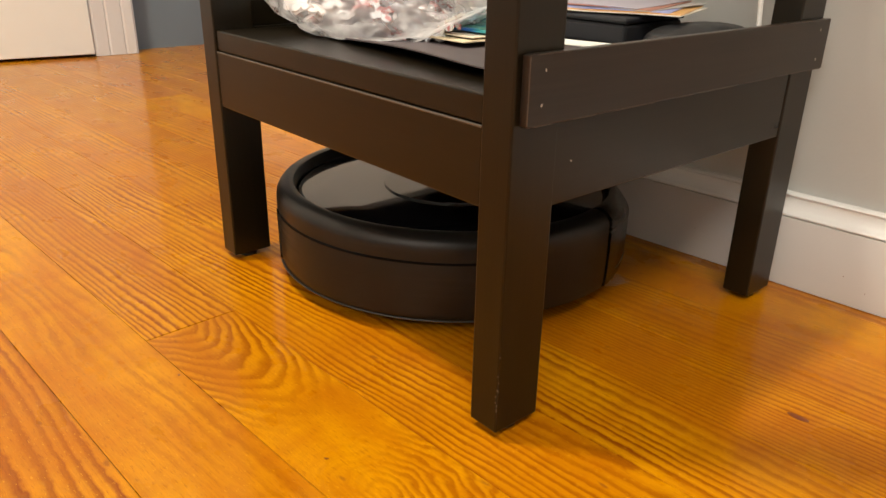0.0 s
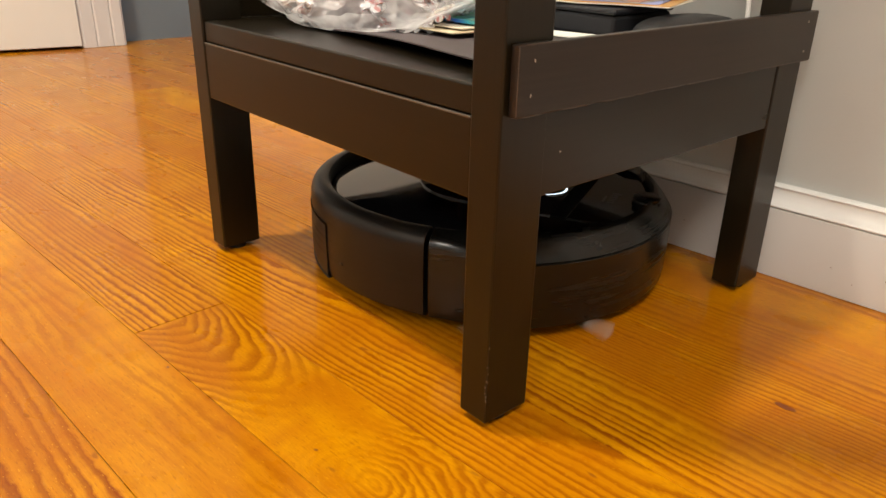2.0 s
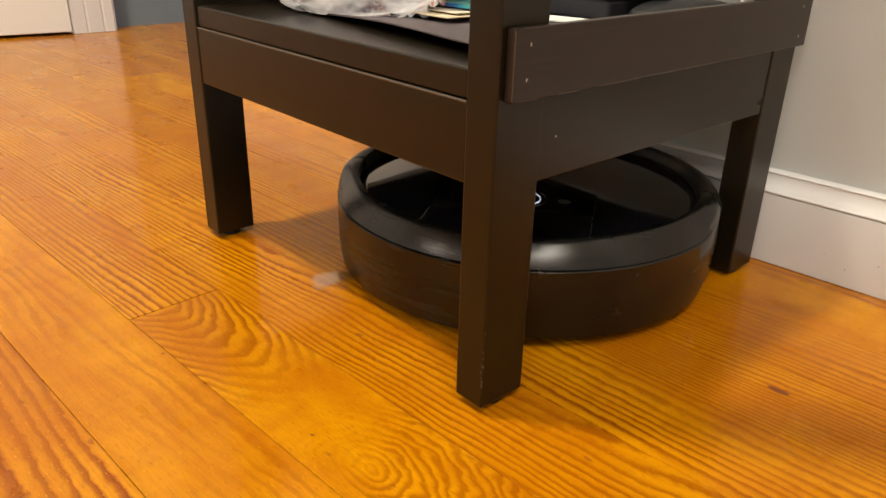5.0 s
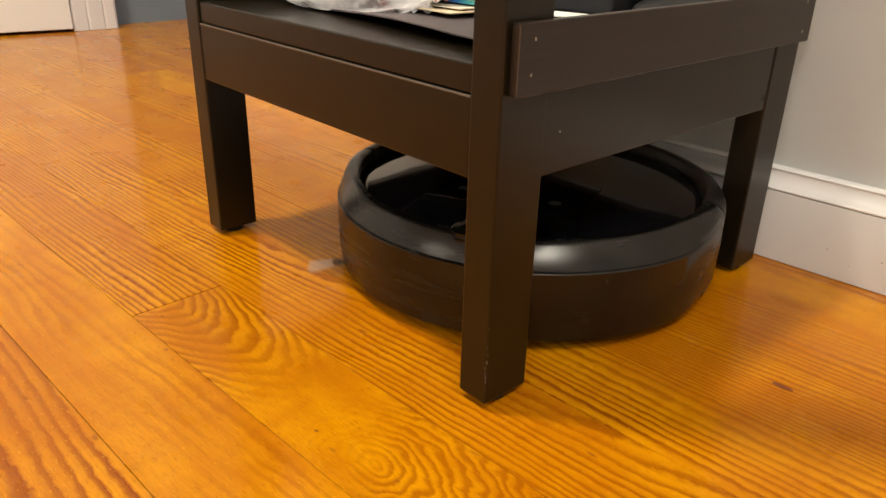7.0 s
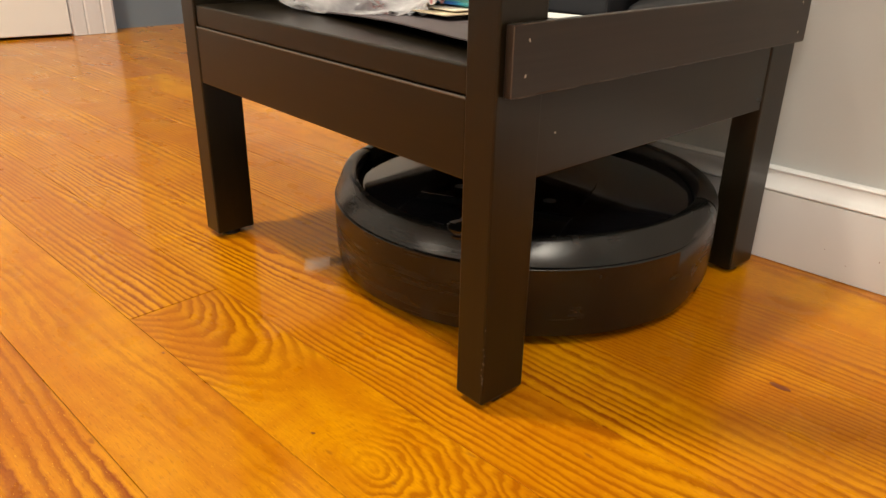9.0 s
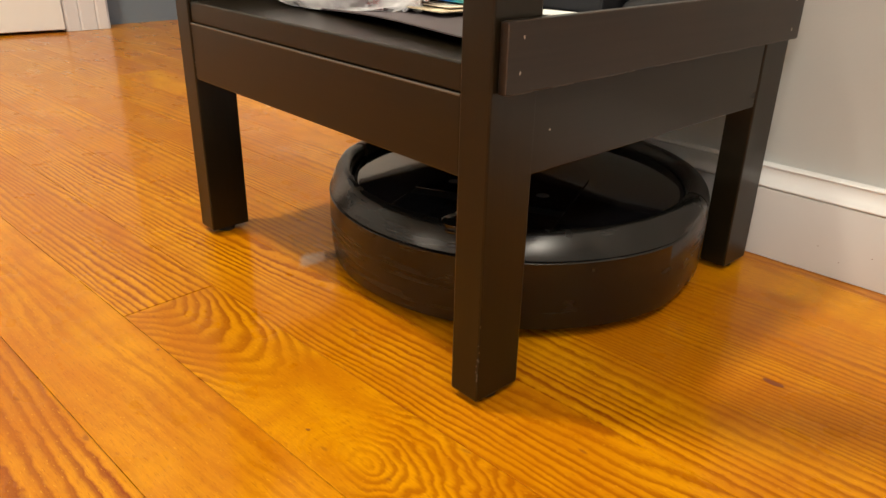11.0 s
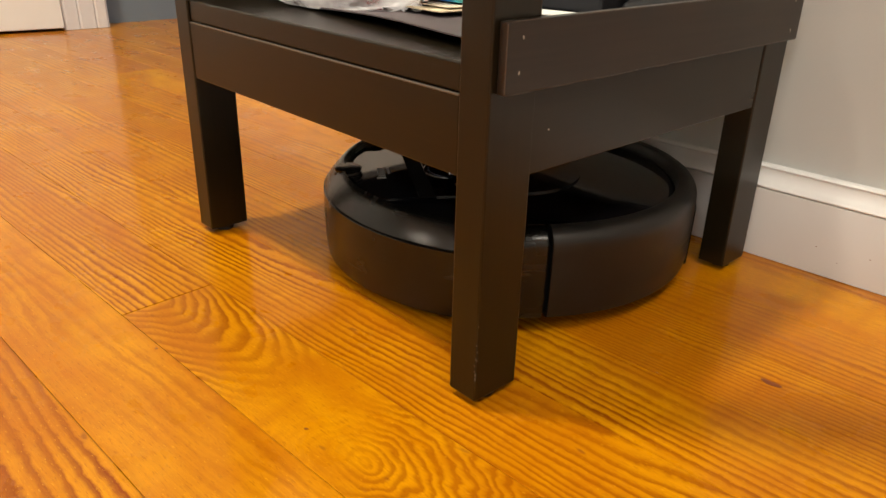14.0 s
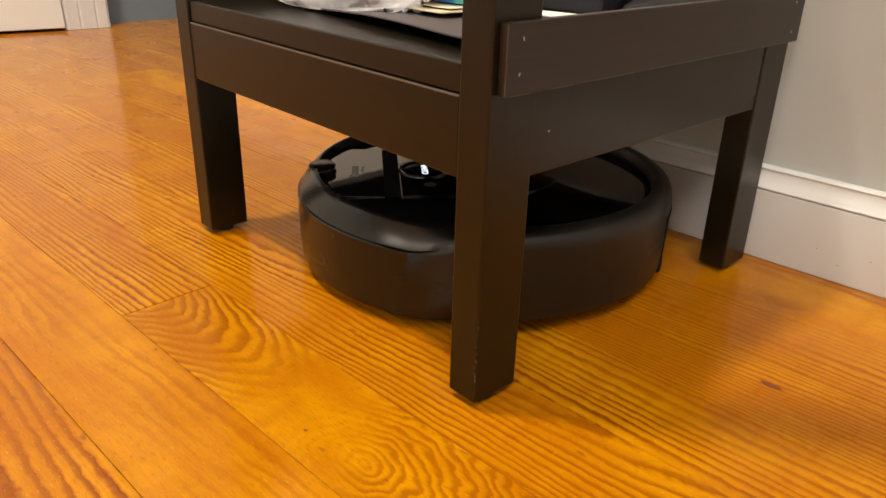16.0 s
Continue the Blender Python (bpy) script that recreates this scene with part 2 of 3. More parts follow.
M_WOOD_X, M_WOOD_Y, M_WOOD = (stained_wood("espresso_wood_" + "xyz"[k], ESPRESSO, k) for k in range(3))
M_SLAT = stained_wood("espresso_slat", (0.019, 0.0135, 0.0100), 1)
M_RUBBER = plain("black_rubber", (0.012, 0.012, 0.012), 0.7)
M_NAIL = plain("worn_metal", (0.55, 0.50, 0.44), 0.35, Metallic=0.8)
M_WORN = plain("worn_lit_stain", (0.100, 0.084, 0.064), 0.42)
M_RUBBED = plain("rubbed_slat", (0.060, 0.045, 0.034), 0.45)
M_CHIP = plain("bare_wood_chip", (0.085, 0.066, 0.045), 0.6)
M_GAP = plain("dark_joint", (0.16, 0.05, 0.008), 0.8)
M_SHELL = plastic("matte_black_plastic", (0.007, 0.006, 0.005), 0.33, 0.03, 0.0, 0.10, 0.36, 0.06)
M_BUMPER = plastic("satin_black_plastic", (0.0036, 0.0036, 0.0030), 0.22, 0.012, 0.0, 0.07, 0.46, 0.06)
M_BINLIP = plastic("paler_black_plastic", (0.02, 0.018, 0.015), 0.4, 0.05, 0.0, 0.1, 0.3)
M_GLOSS = plastic("gloss_black_plastic", (0.004, 0.004, 0.005), 0.03, 0.012, 0.5, 0.08)
M_LID = plastic("smoky_black_plastic", (0.005, 0.005, 0.006), 0.03, 0.008, 0.4, 0.05)
# Near-black for chassis, seams and slots; also paints shade under the shelf.
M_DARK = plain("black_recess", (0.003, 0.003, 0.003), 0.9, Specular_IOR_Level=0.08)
M_INK = plain("silver_print", (0.15, 0.15, 0.15), 0.4)
M_GLOW = glow("white_indicator", (0.85, 0.93, 1.0), 1.6)
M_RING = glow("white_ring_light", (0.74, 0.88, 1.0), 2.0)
M_BRISTLE = plain("white_bristle", (0.50, 0.47, 0.43), 0.7)
M_FILM = film_plastic("clear_bag_film")
M_CARD = card_pieces("printed_card")


# ---- mesh helpers ----
def finish(bm, name, mat, smooth=False, angle=40):
    me = bpy.data.meshes.new(name)
    bmesh.ops.recalc_face_normals(bm, faces=bm.faces)
    bm.to_mesh(me)
    bm.free()
    if mat:
        me.materials.append(mat)
    if smooth:
        me.shade_smooth()
        me.set_sharp_from_angle(angle=radians(angle))
    return me


def part(name, bm, mat, parent=None, label="", smooth=False):
    ob = new(name, finish(bm, name, mat, smooth))
    ob.parent = parent
    if label:
        ob["label"] = label
    return ob


def box(x0, x1, y0, y1, z0, z1, bevel=0.0, seg=2, bm=None):
    bm = bm or bmesh.new()
    m = Matrix.Translation(((x0 + x1) / 2, (y0 + y1) / 2, (z0 + z1) / 2)) @ Matrix.Diagonal((x1 - x0, y1 - y0, z1 - z0, 1))
    g = bmesh.ops.create_cube(bm, size=1, matrix=m)
    if bevel:
        es = list({e for v in g["verts"] for e in v.link_edges})
        bmesh.ops.bevel(bm, geom=es, offset=bevel, segments=seg, affect="EDGES", profile=0.5)
    return bm


def prism(outline, z0, z1, bevel=0.0, bm=None):
    """An upright prism over an outline of (x, y)."""
    bm = bm or bmesh.new()
    lo = [bm.verts.new((x, y, z0)) for x, y in outline]
    hi = [bm.verts.new((x, y, z1)) for x, y in outline]
    k = len(outline)
    bm.faces.new(lo[::-1])
    top = bm.faces.new(hi)
    for i in range(k):
        bm.faces.new((lo[i], lo[(i + 1) % k], hi[(i + 1) % k], hi[i]))
    if bevel:
        bmesh.ops.bevel(bm, geom=list(top.edges), offset=bevel, segments=2, affect="EDGES", profile=0.5)
    return bm


def sweep(profile, length, bm=None):
    """A closed (y, z) profile carried along x from 0 to length."""
    bm = bm or bmesh.new()
    a = [bm.verts.new((0, y, z)) for y, z in profile]
    b = [bm.verts.new((length, y, z)) for y, z in profile]
    k = len(profile)
    for i in range(k):
        bm.faces.new((a[i], a[(i + 1) % k], b[(i + 1) % k], b[i]))
    bm.faces.new(a[::-1])
    bm.faces.new(b)
    return bm


def lathe(profile, a0, a1, steps, bm=None):
    """profile(angle in degrees) gives a closed loop of (r, z); turned from a0 to a1 and capped, or closed for a whole turn."""
    bm = bm or bmesh.new()
    whole = abs(a1 - a0) >= 360
    loops = []
    for i in range(steps if whole else steps + 1):
        a = a0 + (a1 - a0) * i / steps
        c, s = math.cos(radians(a)), math.sin(radians(a))
        loops.append([bm.verts.new((r * c, r * s, z)) for r, z in profile(a)])
    k = len(loops[0])
    for i in range(steps):
        p, q = loops[i], loops[(i + 1) % len(loops)]
        for j in range(k):
            bm.faces.new((p[j], q[j], q[(j + 1) % k], p[(j + 1) % k]))
    if not whole:
        bm.faces.new(loops[0])
        bm.faces.new(loops[-1][::-1])
    return bm


def disc(radius, z0, z1, bevel=0.0, at=(0, 0), steps=48, bm=None):
    return prism([(at[0] + radius * math.cos(2 * math.pi * i / steps), at[1] + radius * math.sin(2 * math.pi * i / steps)) for i in range(steps)], z0, z1, bevel, bm)


def tube(points, radius, name, mat, parent=None):
    cu = bpy.data.curves.new(name, "CURVE")
    cu.dimensions, cu.bevel_depth, cu.bevel_resolution = "3D", radius, 4
    sp = cu.splines.new("NURBS")
    sp.points.add(len(points) - 1)
    for q, c in zip(sp.points, points):
        q.co = (*c, 1)
    sp.use_endpoint_u, sp.order_u = True, 3
    cu.materials.append(mat)
    ob = new(name, cu)
    ob.parent = parent
    return ob


def thing(name, label, category, group="", at=None):
    ob = new(name)
    ob.empty_display_size = 0.05
    if at is not None:
        ob.matrix_world = at
    return tagged(ob, label, category, group)


# ---- setting ----
FAR_X, NEAR_X, BACK_Y = -1.76, 2.6, -3.9
LEAN = math.degrees(math.atan(0.06))


def setting():
    sub = part("ground", box(FAR_X - 1.2, NEAR_X + 0.2, BACK_Y - 0.2, 2.4, -0.12, -0.019), M_GAP)
    tagged(sub, "dark subfloor beneath the pine boards", "floor", kind="structure")
    # wall behind the stand, very slightly askew to the boards
    wall = part("wall_north", sweep([(0, 0), (0.12, 0), (0.12, CEIL), (0, CEIL)], 3.5), M_WALL)
    wall.matrix_world = pose(-1.0, 0.3935 - 0.06, 0, 0, 0, LEAN)
    tagged(wall, "beige painted wall behind the dark stand", "wall", kind="structure")
    prof = [(0.015, 0.0), (-0.0015, 0.0), (-0.0015, 0.0648), (-0.0008, 0.0658), (0.0026, 0.0666), (0.015, 0.0666)]
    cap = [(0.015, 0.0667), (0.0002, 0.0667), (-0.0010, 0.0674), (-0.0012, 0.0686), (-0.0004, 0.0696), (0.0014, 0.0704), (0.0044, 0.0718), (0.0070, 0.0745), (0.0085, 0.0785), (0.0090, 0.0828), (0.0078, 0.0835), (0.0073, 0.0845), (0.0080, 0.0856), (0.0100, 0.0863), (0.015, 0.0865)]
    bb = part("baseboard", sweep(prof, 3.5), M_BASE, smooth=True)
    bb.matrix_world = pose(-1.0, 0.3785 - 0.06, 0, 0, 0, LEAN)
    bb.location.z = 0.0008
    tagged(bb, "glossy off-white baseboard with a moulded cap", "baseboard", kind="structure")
    part("cap_moulding", sweep(cap, 3.5), M_CAP, bb, "glossy moulded cap, its paint lightened for caught light", True)
    rng = random.Random(4)
    for x, z in ((0.055, 0.026), (0.075, 0.016), (0.10, 0.028), (0.118, 0.01), (-0.09, 0.03)):
        s = part("scuff", disc(rng.uniform(0.0004, 0.0007), -0.0002, 0.0002, steps=8), M_GAP, bb)
        s.matrix_local = pose(x + 1.0, -0.0016, z, 90)
    # other walls close the room
    for nm, b in (("wall_east", box(NEAR_X, NEAR_X + 0.12, BACK_Y, 0.8, 0, CEIL)), ("wall_south", box(FAR_X, NEAR_X, BACK_Y - 0.12, BACK_Y, 0, CEIL))):
        tagged(part(nm, b, M_WALL), "plain beige painted room wall", "wall", kind="structure")
    # west wall with a doorway
    tagged(part("wall_west", box(FAR_X - 0.13, FAR_X - 0.02, BACK_Y, -0.58, 0, CEIL), M_WALL), "plain beige painted wall beside the white door", "wall", kind="structure")
    tagged(part("wall_over_door", box(FAR_X - 0.13, FAR_X - 0.02, -0.58, 0.33, 2.05, CEIL), M_WALL), "painted wall above the white door", "wall", kind="structure")
    tagged(part("wall_hall", box(FAR_X - 0.15, FAR_X - 0.05, 0.33, 2.2, 0, CEIL), M_HALL), "blue-grey painted hall wall in shade", "wall", kind="structure")
    tagged(part("wall_hall_end", box(FAR_X - 0.05, -0.9, 2.2, 2.3, 0, CEIL), M_HALL), "blue-grey painted end wall of the hall", "wall", kind="structure")
    tagged(part("wall_hall_side", box(-1.02, -0.92, 0.455, 2.2, 0, CEIL), M_HALL), "blue-grey painted side wall of the hall", "wall", kind="structure")
    tagged(part("wall_closet", box(FAR_X - 0.9, FAR_X - 0.8, -0.8, 0.5, 0, CEIL), M_HALL), "dim wall behind the white door", "wall", kind="structure")
    tagged(part("ceiling", box(FAR_X - 1.0, NEAR_X + 0.2, BACK_Y - 0.2, 2.4, CEIL, CEIL + 0.1), M_CEIL), "flat white painted ceiling", "ceiling", kind="structure")
    # fluted casing at the doorway
    cas = [(0.301, -1.785), (0.301, -1.750), (0.308, -1.746), (0.334, -1.745), (0.338, -1.7475), (0.342, -1.745), (0.374, -1.744), (0.378, -1.7465), (0.382, -1.744), (0.402, -1.742), (0.408, -1.746), (0.408, -1.785)]
    tagged(part("trim", prism([(x, y) for y, x in cas], 0.0008, 2.1), M_TRIM), "white fluted wooden door casing", "door casing", kind="structure")
    tagged(part("trim", box(-1.785, -1.75, -0.68, -0.58, 0.0008, 2.1, 0.003), M_TRIM), "white painted wooden door casing", "door casing", kind="structure")
    # door leaf, a little ajar
    door = part("door_1", box(-0.018, 0.018, -0.86, 0.0, 0.007, 2.04, 0.002), M_DOOR)
    door.matrix_world = pose(-1.757, 0.300, 0, 0, 0, -8.5)
    tagged(door, "cream-white painted door leaf slightly ajar", "door", kind="structure")
    for z0, z1 in ((0.24, 0.92), (1.08, 1.9)):
        for y0, y1 in ((-0.74, -0.47), (-0.39, -0.12)):
            part("door_panel", box(0.0175, 0.0215, y0, y1, z0, z1, 0.003), M_DOOR, door)
    knob = part("door_knob", lathe(lambda a: [(0.0, 0.0), (0.012, 0.0), (0.012, 0.03), (0.026, 0.045), (0.026, 0.058), (0.0, 0.066)], 0, 360, 20), M_NAIL, door, "brushed metal knob", True)
    knob.matrix_local = pose(0.018, -0.80, 0.98, 0, 90, 0)


setting()


# ---- the dark stand ----
A, B, WX, WY = 0.3908, 0.3544, 0.0243, 0.0386
ZB, ZT, ZS, TOP = 0.1535, 0.2023, 0.2207, 1.10


def stand():
    st = thing("side_table", "dark espresso-stained wooden side table with open lower shelf", "table")
    legs = [(-WX, 0.0), (-A, 0.0), (-WX, B - WY), (-A, B - WY)]
    for x, y in legs:
        leg = part("leg", box(x, x + WX, y, y + WY, 0.0055, TOP - 0.02, 0.0013, 2), M_WOOD, st)
        part("foot", disc(0.0085, 0.0003, 0.0058, 0.001, (x + WX / 2, y + WY / 2), 20), M_RUBBER, leg, "small black plastic glide")
    rail = part("front_rail", box(-A + WX, -WX, 0.0010, 0.019, ZB, ZT, 0.0011), M_WOOD_X, st)
    part("back_rail", box(-A + WX, -WX, B - 0.019, B - 0.001, 0.138, ZT, 0.0011), M_WOOD_X, st)
    # the side rail runs flush into the front leg and leaves a joint at the rear one
    for x, zb in ((-0.00005, ZB), (-A + 0.019, 0.142)):
        part("side_rail", box(x - 0.018, x, WY - 0.0030, B - WY - 0.0030, zb, 0.2205, 0.0009), M_WOOD_Y, st)
        part("joint", box(x - 0.0170, x - 0.0020, B - WY - 0.0034, B - WY + 0.0010, zb + 0.001, 0.2195), M_DARK, st, "dark open joint beside the leg")
    part("shelf", box(-A + WX + 0.0005, -WX - 0.0005, 0.0020, B - 0.002, ZT + 0.0008, ZS, 0.0016, 3), M_WOOD_X, st)
    # Pale strip: wear plus the ledge's edge highlight, put into its colour.
    part("worn_edge", box(-A + WX + 0.0006, -WX - 0.0006, 0.0005, 0.0022, ZT - 0.0010, ZT + 0.0004, 0.0004, 2), M_WORN, rail, "paler worn top edge with a painted highlight")
    # reveal between shelf and rail: a dark strip stands in for its shade
    part("shelf_support", box(-A + WX + 0.001, -WX - 0.001, 0.0048, B - 0.005, ZT - 0.001, ZT + 0.0013), M_DARK, st, "dark strip painting the gap's shade")
    slat = part("side_slat", box(0.0003, 0.0066, 0.0046, 0.3538, 0.2062, 0.2452, 0.0009), M_SLAT, st, "grey-brown slat nailed across the legs")
    # the slat's corners are rubbed pale in places
    rng = random.Random(3)
    for z in (0.2064, 0.2450):
        y = 0.010
        while y < 0.345:
            ln = rng.uniform(0.006, 0.045)
            part("worn_edge", box(0.0058, 0.0067, y, min(y + ln, 0.352), z - 0.0003, z + 0.0003, 0.0002, 1), M_RUBBED, slat, "rubbed pale edge")
            y += ln + rng.uniform(0.002, 0.03)
    part("worn_edge", box(0.0060, 0.0068, 0.0044, 0.0050, 0.2072, 0.2440, 0.0002, 1), M_RUBBED, slat, "rubbed pale edge")
    for y, z, tilt in ((0.0168, 0.2365, 12), (0.0150, 0.2178, -20), (0.338, 0.2375, 8), (0.339, 0.2145, 0)):
        nl = part("nail", prism([(0.0011 * math.cos(a), 0.0005 * math.sin(a)) for a in np.linspace(0, 2 * math.pi, 12)[:-1]], -0.0003, 0.0003), M_NAIL, slat)
        nl.matrix_local = pose(0.0066, y, z, tilt) @ pose(0, 0, 0, 0, 90, 0)
    part("side_panel", box(-A + 0.003, -A + 0.015, WY, B - WY, 0.2210, 0.345, 0.001), M_WOOD_Y, st)
    # Added top out of view; its height leaves light on the shelf.
    part("tabletop", box(-A - 0.012, 0.012, -0.012, B + 0.006, TOP - 0.02, TOP, 0.002), M_WOOD_X, st)
    # a paint nick on the shelf and one on the side rail
    for x, y, z in ((-0.1700, 0.0030, ZS - 0.0012), (0.00005, 0.0520, 0.1790)):
        nick = part("chip", disc(0.0006, -0.0003, 0.0003, 0, steps=8), M_NAIL, st)
        nick.matrix_local = pose(x, y, z, 50 if x < -0.1 else 0, 0 if x < -0.1 else 90)
    # pale chips on the near edge
    rng = random.Random(8)
    for i in range(17):
        z = 0.02 + 0.045 * rng.random() ** 1.3 if i < 15 else rng.uniform(0.09, 0.2)
        s = rng.uniform(0.0003, 0.0010)
        ch = part("chip", box(-0.0006, 0.0002, -0.0002, 0.0005, -s, s, 0.0001, 1), M_CHIP, st)
        ch.matrix_local = pose(rng.choice((-0.0002, -0.0012)), rng.choice((0.0, 0.0008)) - 0.0001, z)
    return st


stand()


# ---- the round floor-cleaning machine ----
def blend(a, b, w):
    return [(p[0] + (q[0] - p[0]) * w, p[1] + (q[1] - p[1]) * w) for p, q in zip(a, b)]


FRONT = [(0.150, 0.0092), (0.1640, 0.0092), (0.1684, 0.0108), (0.1696, 0.0230), (0.1702, 0.0450), (0.1702, 0.0660), (0.1694, 0.0668), (0.1680, 0.0671), (0.1688, 0.0677), (0.1662, 0.0719), (0.1619, 0.0771), (0.1573, 0.0824), (0.1540, 0.0854), (0.1519, 0.0857), (0.1505, 0.0836), (0.1498, 0.0720), (0.152, 0.060)]
REAR = [(0.150, 0.0130), (0.1630, 0.0135), (0.1670, 0.0165), (0.1683, 0.0230), (0.1690, 0.0450), (0.1688, 0.0710), (0.1686, 0.0760), (0.1680, 0.0787), (0.1668, 0.0812), (0.1648, 0.0836), (0.1618, 0.0856), (0.1580, 0.0869), (0.1548, 0.0873), (0.1524, 0.0866), (0.1508, 0.0838), (0.1500, 0.0720), (0.152, 0.060)]
GAP_ANGLE = 85.0
BIN = (149, 235)


def bumper_profile(a):
    w = min(1.0, max(0.0, (abs(a) - 62) / 21.0))
    out = 0.0022 * min(1.0, max(0.0, (abs(a) - 40) / 45.0)) ** 1.5
    return [(r + out * (z > 0.015) * (r > 0.153), z) for r, z in blend(FRONT, REAR, w * w * (3 - 2 * w))]


def rear_profile(a):
    # swells a little towards the gaps
    out = 0.0014 * max(0.0, 1 - (90 - abs(180 - a)) / 34.0) if abs(180 - a) < 95 else 0.0014
    return [(r + out * (z > 0.015) * (r > 0.153), z) for r, z in REAR]


def bin_profile(a):
    # flush with the shell on one side, slightly proud on the other
    w = min(1.0, max(0.0, (a - 152) / 25.0))
    flush = [(0.1600, 0.0132), (0.1630, 0.0135), (0.1670, 0.0165), (0.1676, 0.0180), (0.1683, 0.0230), (0.1690, 0.0450), (0.1688, 0.0636), (0.1687, 0.0645), (0.160, 0.0645)]
    return blend(flush, [(0.1600, 0.0132), (0.1670, 0.0136), (0.1680, 0.0150), (0.1686, 0.0180), (0.1691, 0.0230), (0.1695, 0.0450), (0.1692, 0.0636), (0.1690, 0.0645), (0.160, 0.0645)], w)


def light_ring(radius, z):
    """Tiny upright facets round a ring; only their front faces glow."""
    # Facets are made up, so that the ring looks unlit from behind.
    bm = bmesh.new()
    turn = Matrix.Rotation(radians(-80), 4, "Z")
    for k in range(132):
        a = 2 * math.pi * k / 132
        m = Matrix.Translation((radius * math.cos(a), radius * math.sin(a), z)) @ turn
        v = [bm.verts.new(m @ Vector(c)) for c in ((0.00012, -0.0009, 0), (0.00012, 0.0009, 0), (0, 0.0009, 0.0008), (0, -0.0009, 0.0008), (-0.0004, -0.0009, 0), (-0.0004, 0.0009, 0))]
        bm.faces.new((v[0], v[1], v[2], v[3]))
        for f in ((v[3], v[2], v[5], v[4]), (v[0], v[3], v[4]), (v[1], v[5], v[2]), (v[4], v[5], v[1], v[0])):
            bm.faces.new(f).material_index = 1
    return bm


def cleaner():
    rb = thing("robot_vacuum", "round black plastic robot vacuum with glossy top", "robot vacuum")
    part("bumper", lathe(bumper_profile, -GAP_ANGLE, GAP_ANGLE, 110), M_BUMPER, rb, "satin black wraparound front bumper", True)
    part("rear_shell", lathe(rear_profile, GAP_ANGLE + 1.5, 360 - GAP_ANGLE - 1.5, 90), M_SHELL, rb, "matte black rear body shell", True)
    part("chassis", lathe(lambda a: [(0.02, 0.0115), (0.150, 0.0115), (0.161, 0.0160), (0.1635, 0.030), (0.1635, 0.0735), (0.150, 0.0755), (0.02, 0.0755)], 0, 360, 72), M_DARK, rb, "dark inner chassis", True)
    dust = part("dust_bin", lathe(bin_profile, *BIN, 50), M_SHELL, rb, "dark dust bin set in the rear", True)
    part("bin_seam", lathe(lambda a: [(0.160, 0.0638), (0.1697, 0.0638), (0.1698, 0.0648), (0.1693, 0.0656), (0.160, 0.0656)], BIN[0] - 0.4, BIN[1] + 0.4, 50), M_DARK, dust)
    part("bin_lip", lathe(lambda a: [(0.160, 0.0128), (0.1682, 0.0132), (0.1690, 0.0140), (0.1686, 0.0147), (0.160, 0.0140)], *BIN, 50), M_BINLIP, dust, "paler lower lip")
    for a in (BIN[0] - 0.3, BIN[1] + 0.3):
        part("bin_seam", lathe(lambda b: [(0.160, 0.0135), (0.1690, 0.0160), (0.1698, 0.0640), (0.160, 0.0640)], a - 0.45, a + 0.45, 2), M_DARK, dust)
    lt = part("latch", disc(0.0019, -0.0008, 0.0008, 0.0005, steps=16), M_BINLIP, dust, "small round sensor port")
    lt.matrix_local = Matrix.Translation((0.1690 * math.cos(radians(-116)), 0.1690 * math.sin(radians(-116)), 0.037)) @ pose(0, 0, 0, 0, 0, -116) @ pose(0, 0, 0, 0, 90, 0)
    # glossy top, a shallow dome set a little below the rim
    dome = [(0.0005, 0.0782), (0.060, 0.0781), (0.110, 0.0778), (0.1440, 0.0774), (0.1472, 0.0768), (0.1482, 0.0758), (0.1482, 0.070), (0.0005, 0.070)]
    part("top_cover", lathe(lambda a: dome, 0, 360, 96), M_GLOSS, rb, "mirror-glossy black top cover", True)
    # straight-sided lid, round at the back, with a finger slot across it
    half, rim = 0.0660, 0.1450
    rear_arc = [(half * math.cos(b), half * math.sin(b)) for b in np.linspace(math.pi / 2, 1.5 * math.pi, 33)]
    end = math.asin(half / rim)
    front_arc = [(rim * math.cos(b), rim * math.sin(b)) for b in np.linspace(-end, end, 25)]
    lid = part("lid", prism(rear_arc + [(0.0790, -half), (0.0790, half)], 0.0765, 0.0796, 0.0006), M_LID, rb, "raised glossy lid panel")
    part("lid", prism([(0.0930, -half)] + front_arc + [(0.0930, half)], 0.0755, 0.0792, 0.0006), M_LID, rb, "raised glossy lid panel")
    part("finger_slot", box(0.0785, 0.0935, -half + 0.001, half - 0.001, 0.0760, 0.0785), M_DARK, rb, "dark finger slot across the lid")
    for y0, y1 in ((0.012, 0.0165), (0.0065, 0.0100), (0.0015, 0.0050), (-0.0035, 0.0), (-0.0080, -0.0050), (-0.0125, -0.0095)):
        part("lettering", box(0.1155, 0.1215 if y0 < 0.01 else 0.1235, y0, y1, 0.0791, 0.0794), M_INK, lid, "small silver lettering as bars")
    part("lettering", box(0.1105, 0.1125, -0.012, 0.004, 0.0791, 0.0794), M_INK, lid, "small silver lettering as a bar")
    # round dished button with its light
    bx = 0.0550
    button = part("clean_button", disc(0.0190, 0.0790, 0.0798, 0.0003, (bx, 0), 56), M_GLOSS, rb, "round glossy button with white lit word")
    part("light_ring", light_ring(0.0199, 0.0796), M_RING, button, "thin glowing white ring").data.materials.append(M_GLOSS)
    button.children[0].location = (bx, 0, 0)
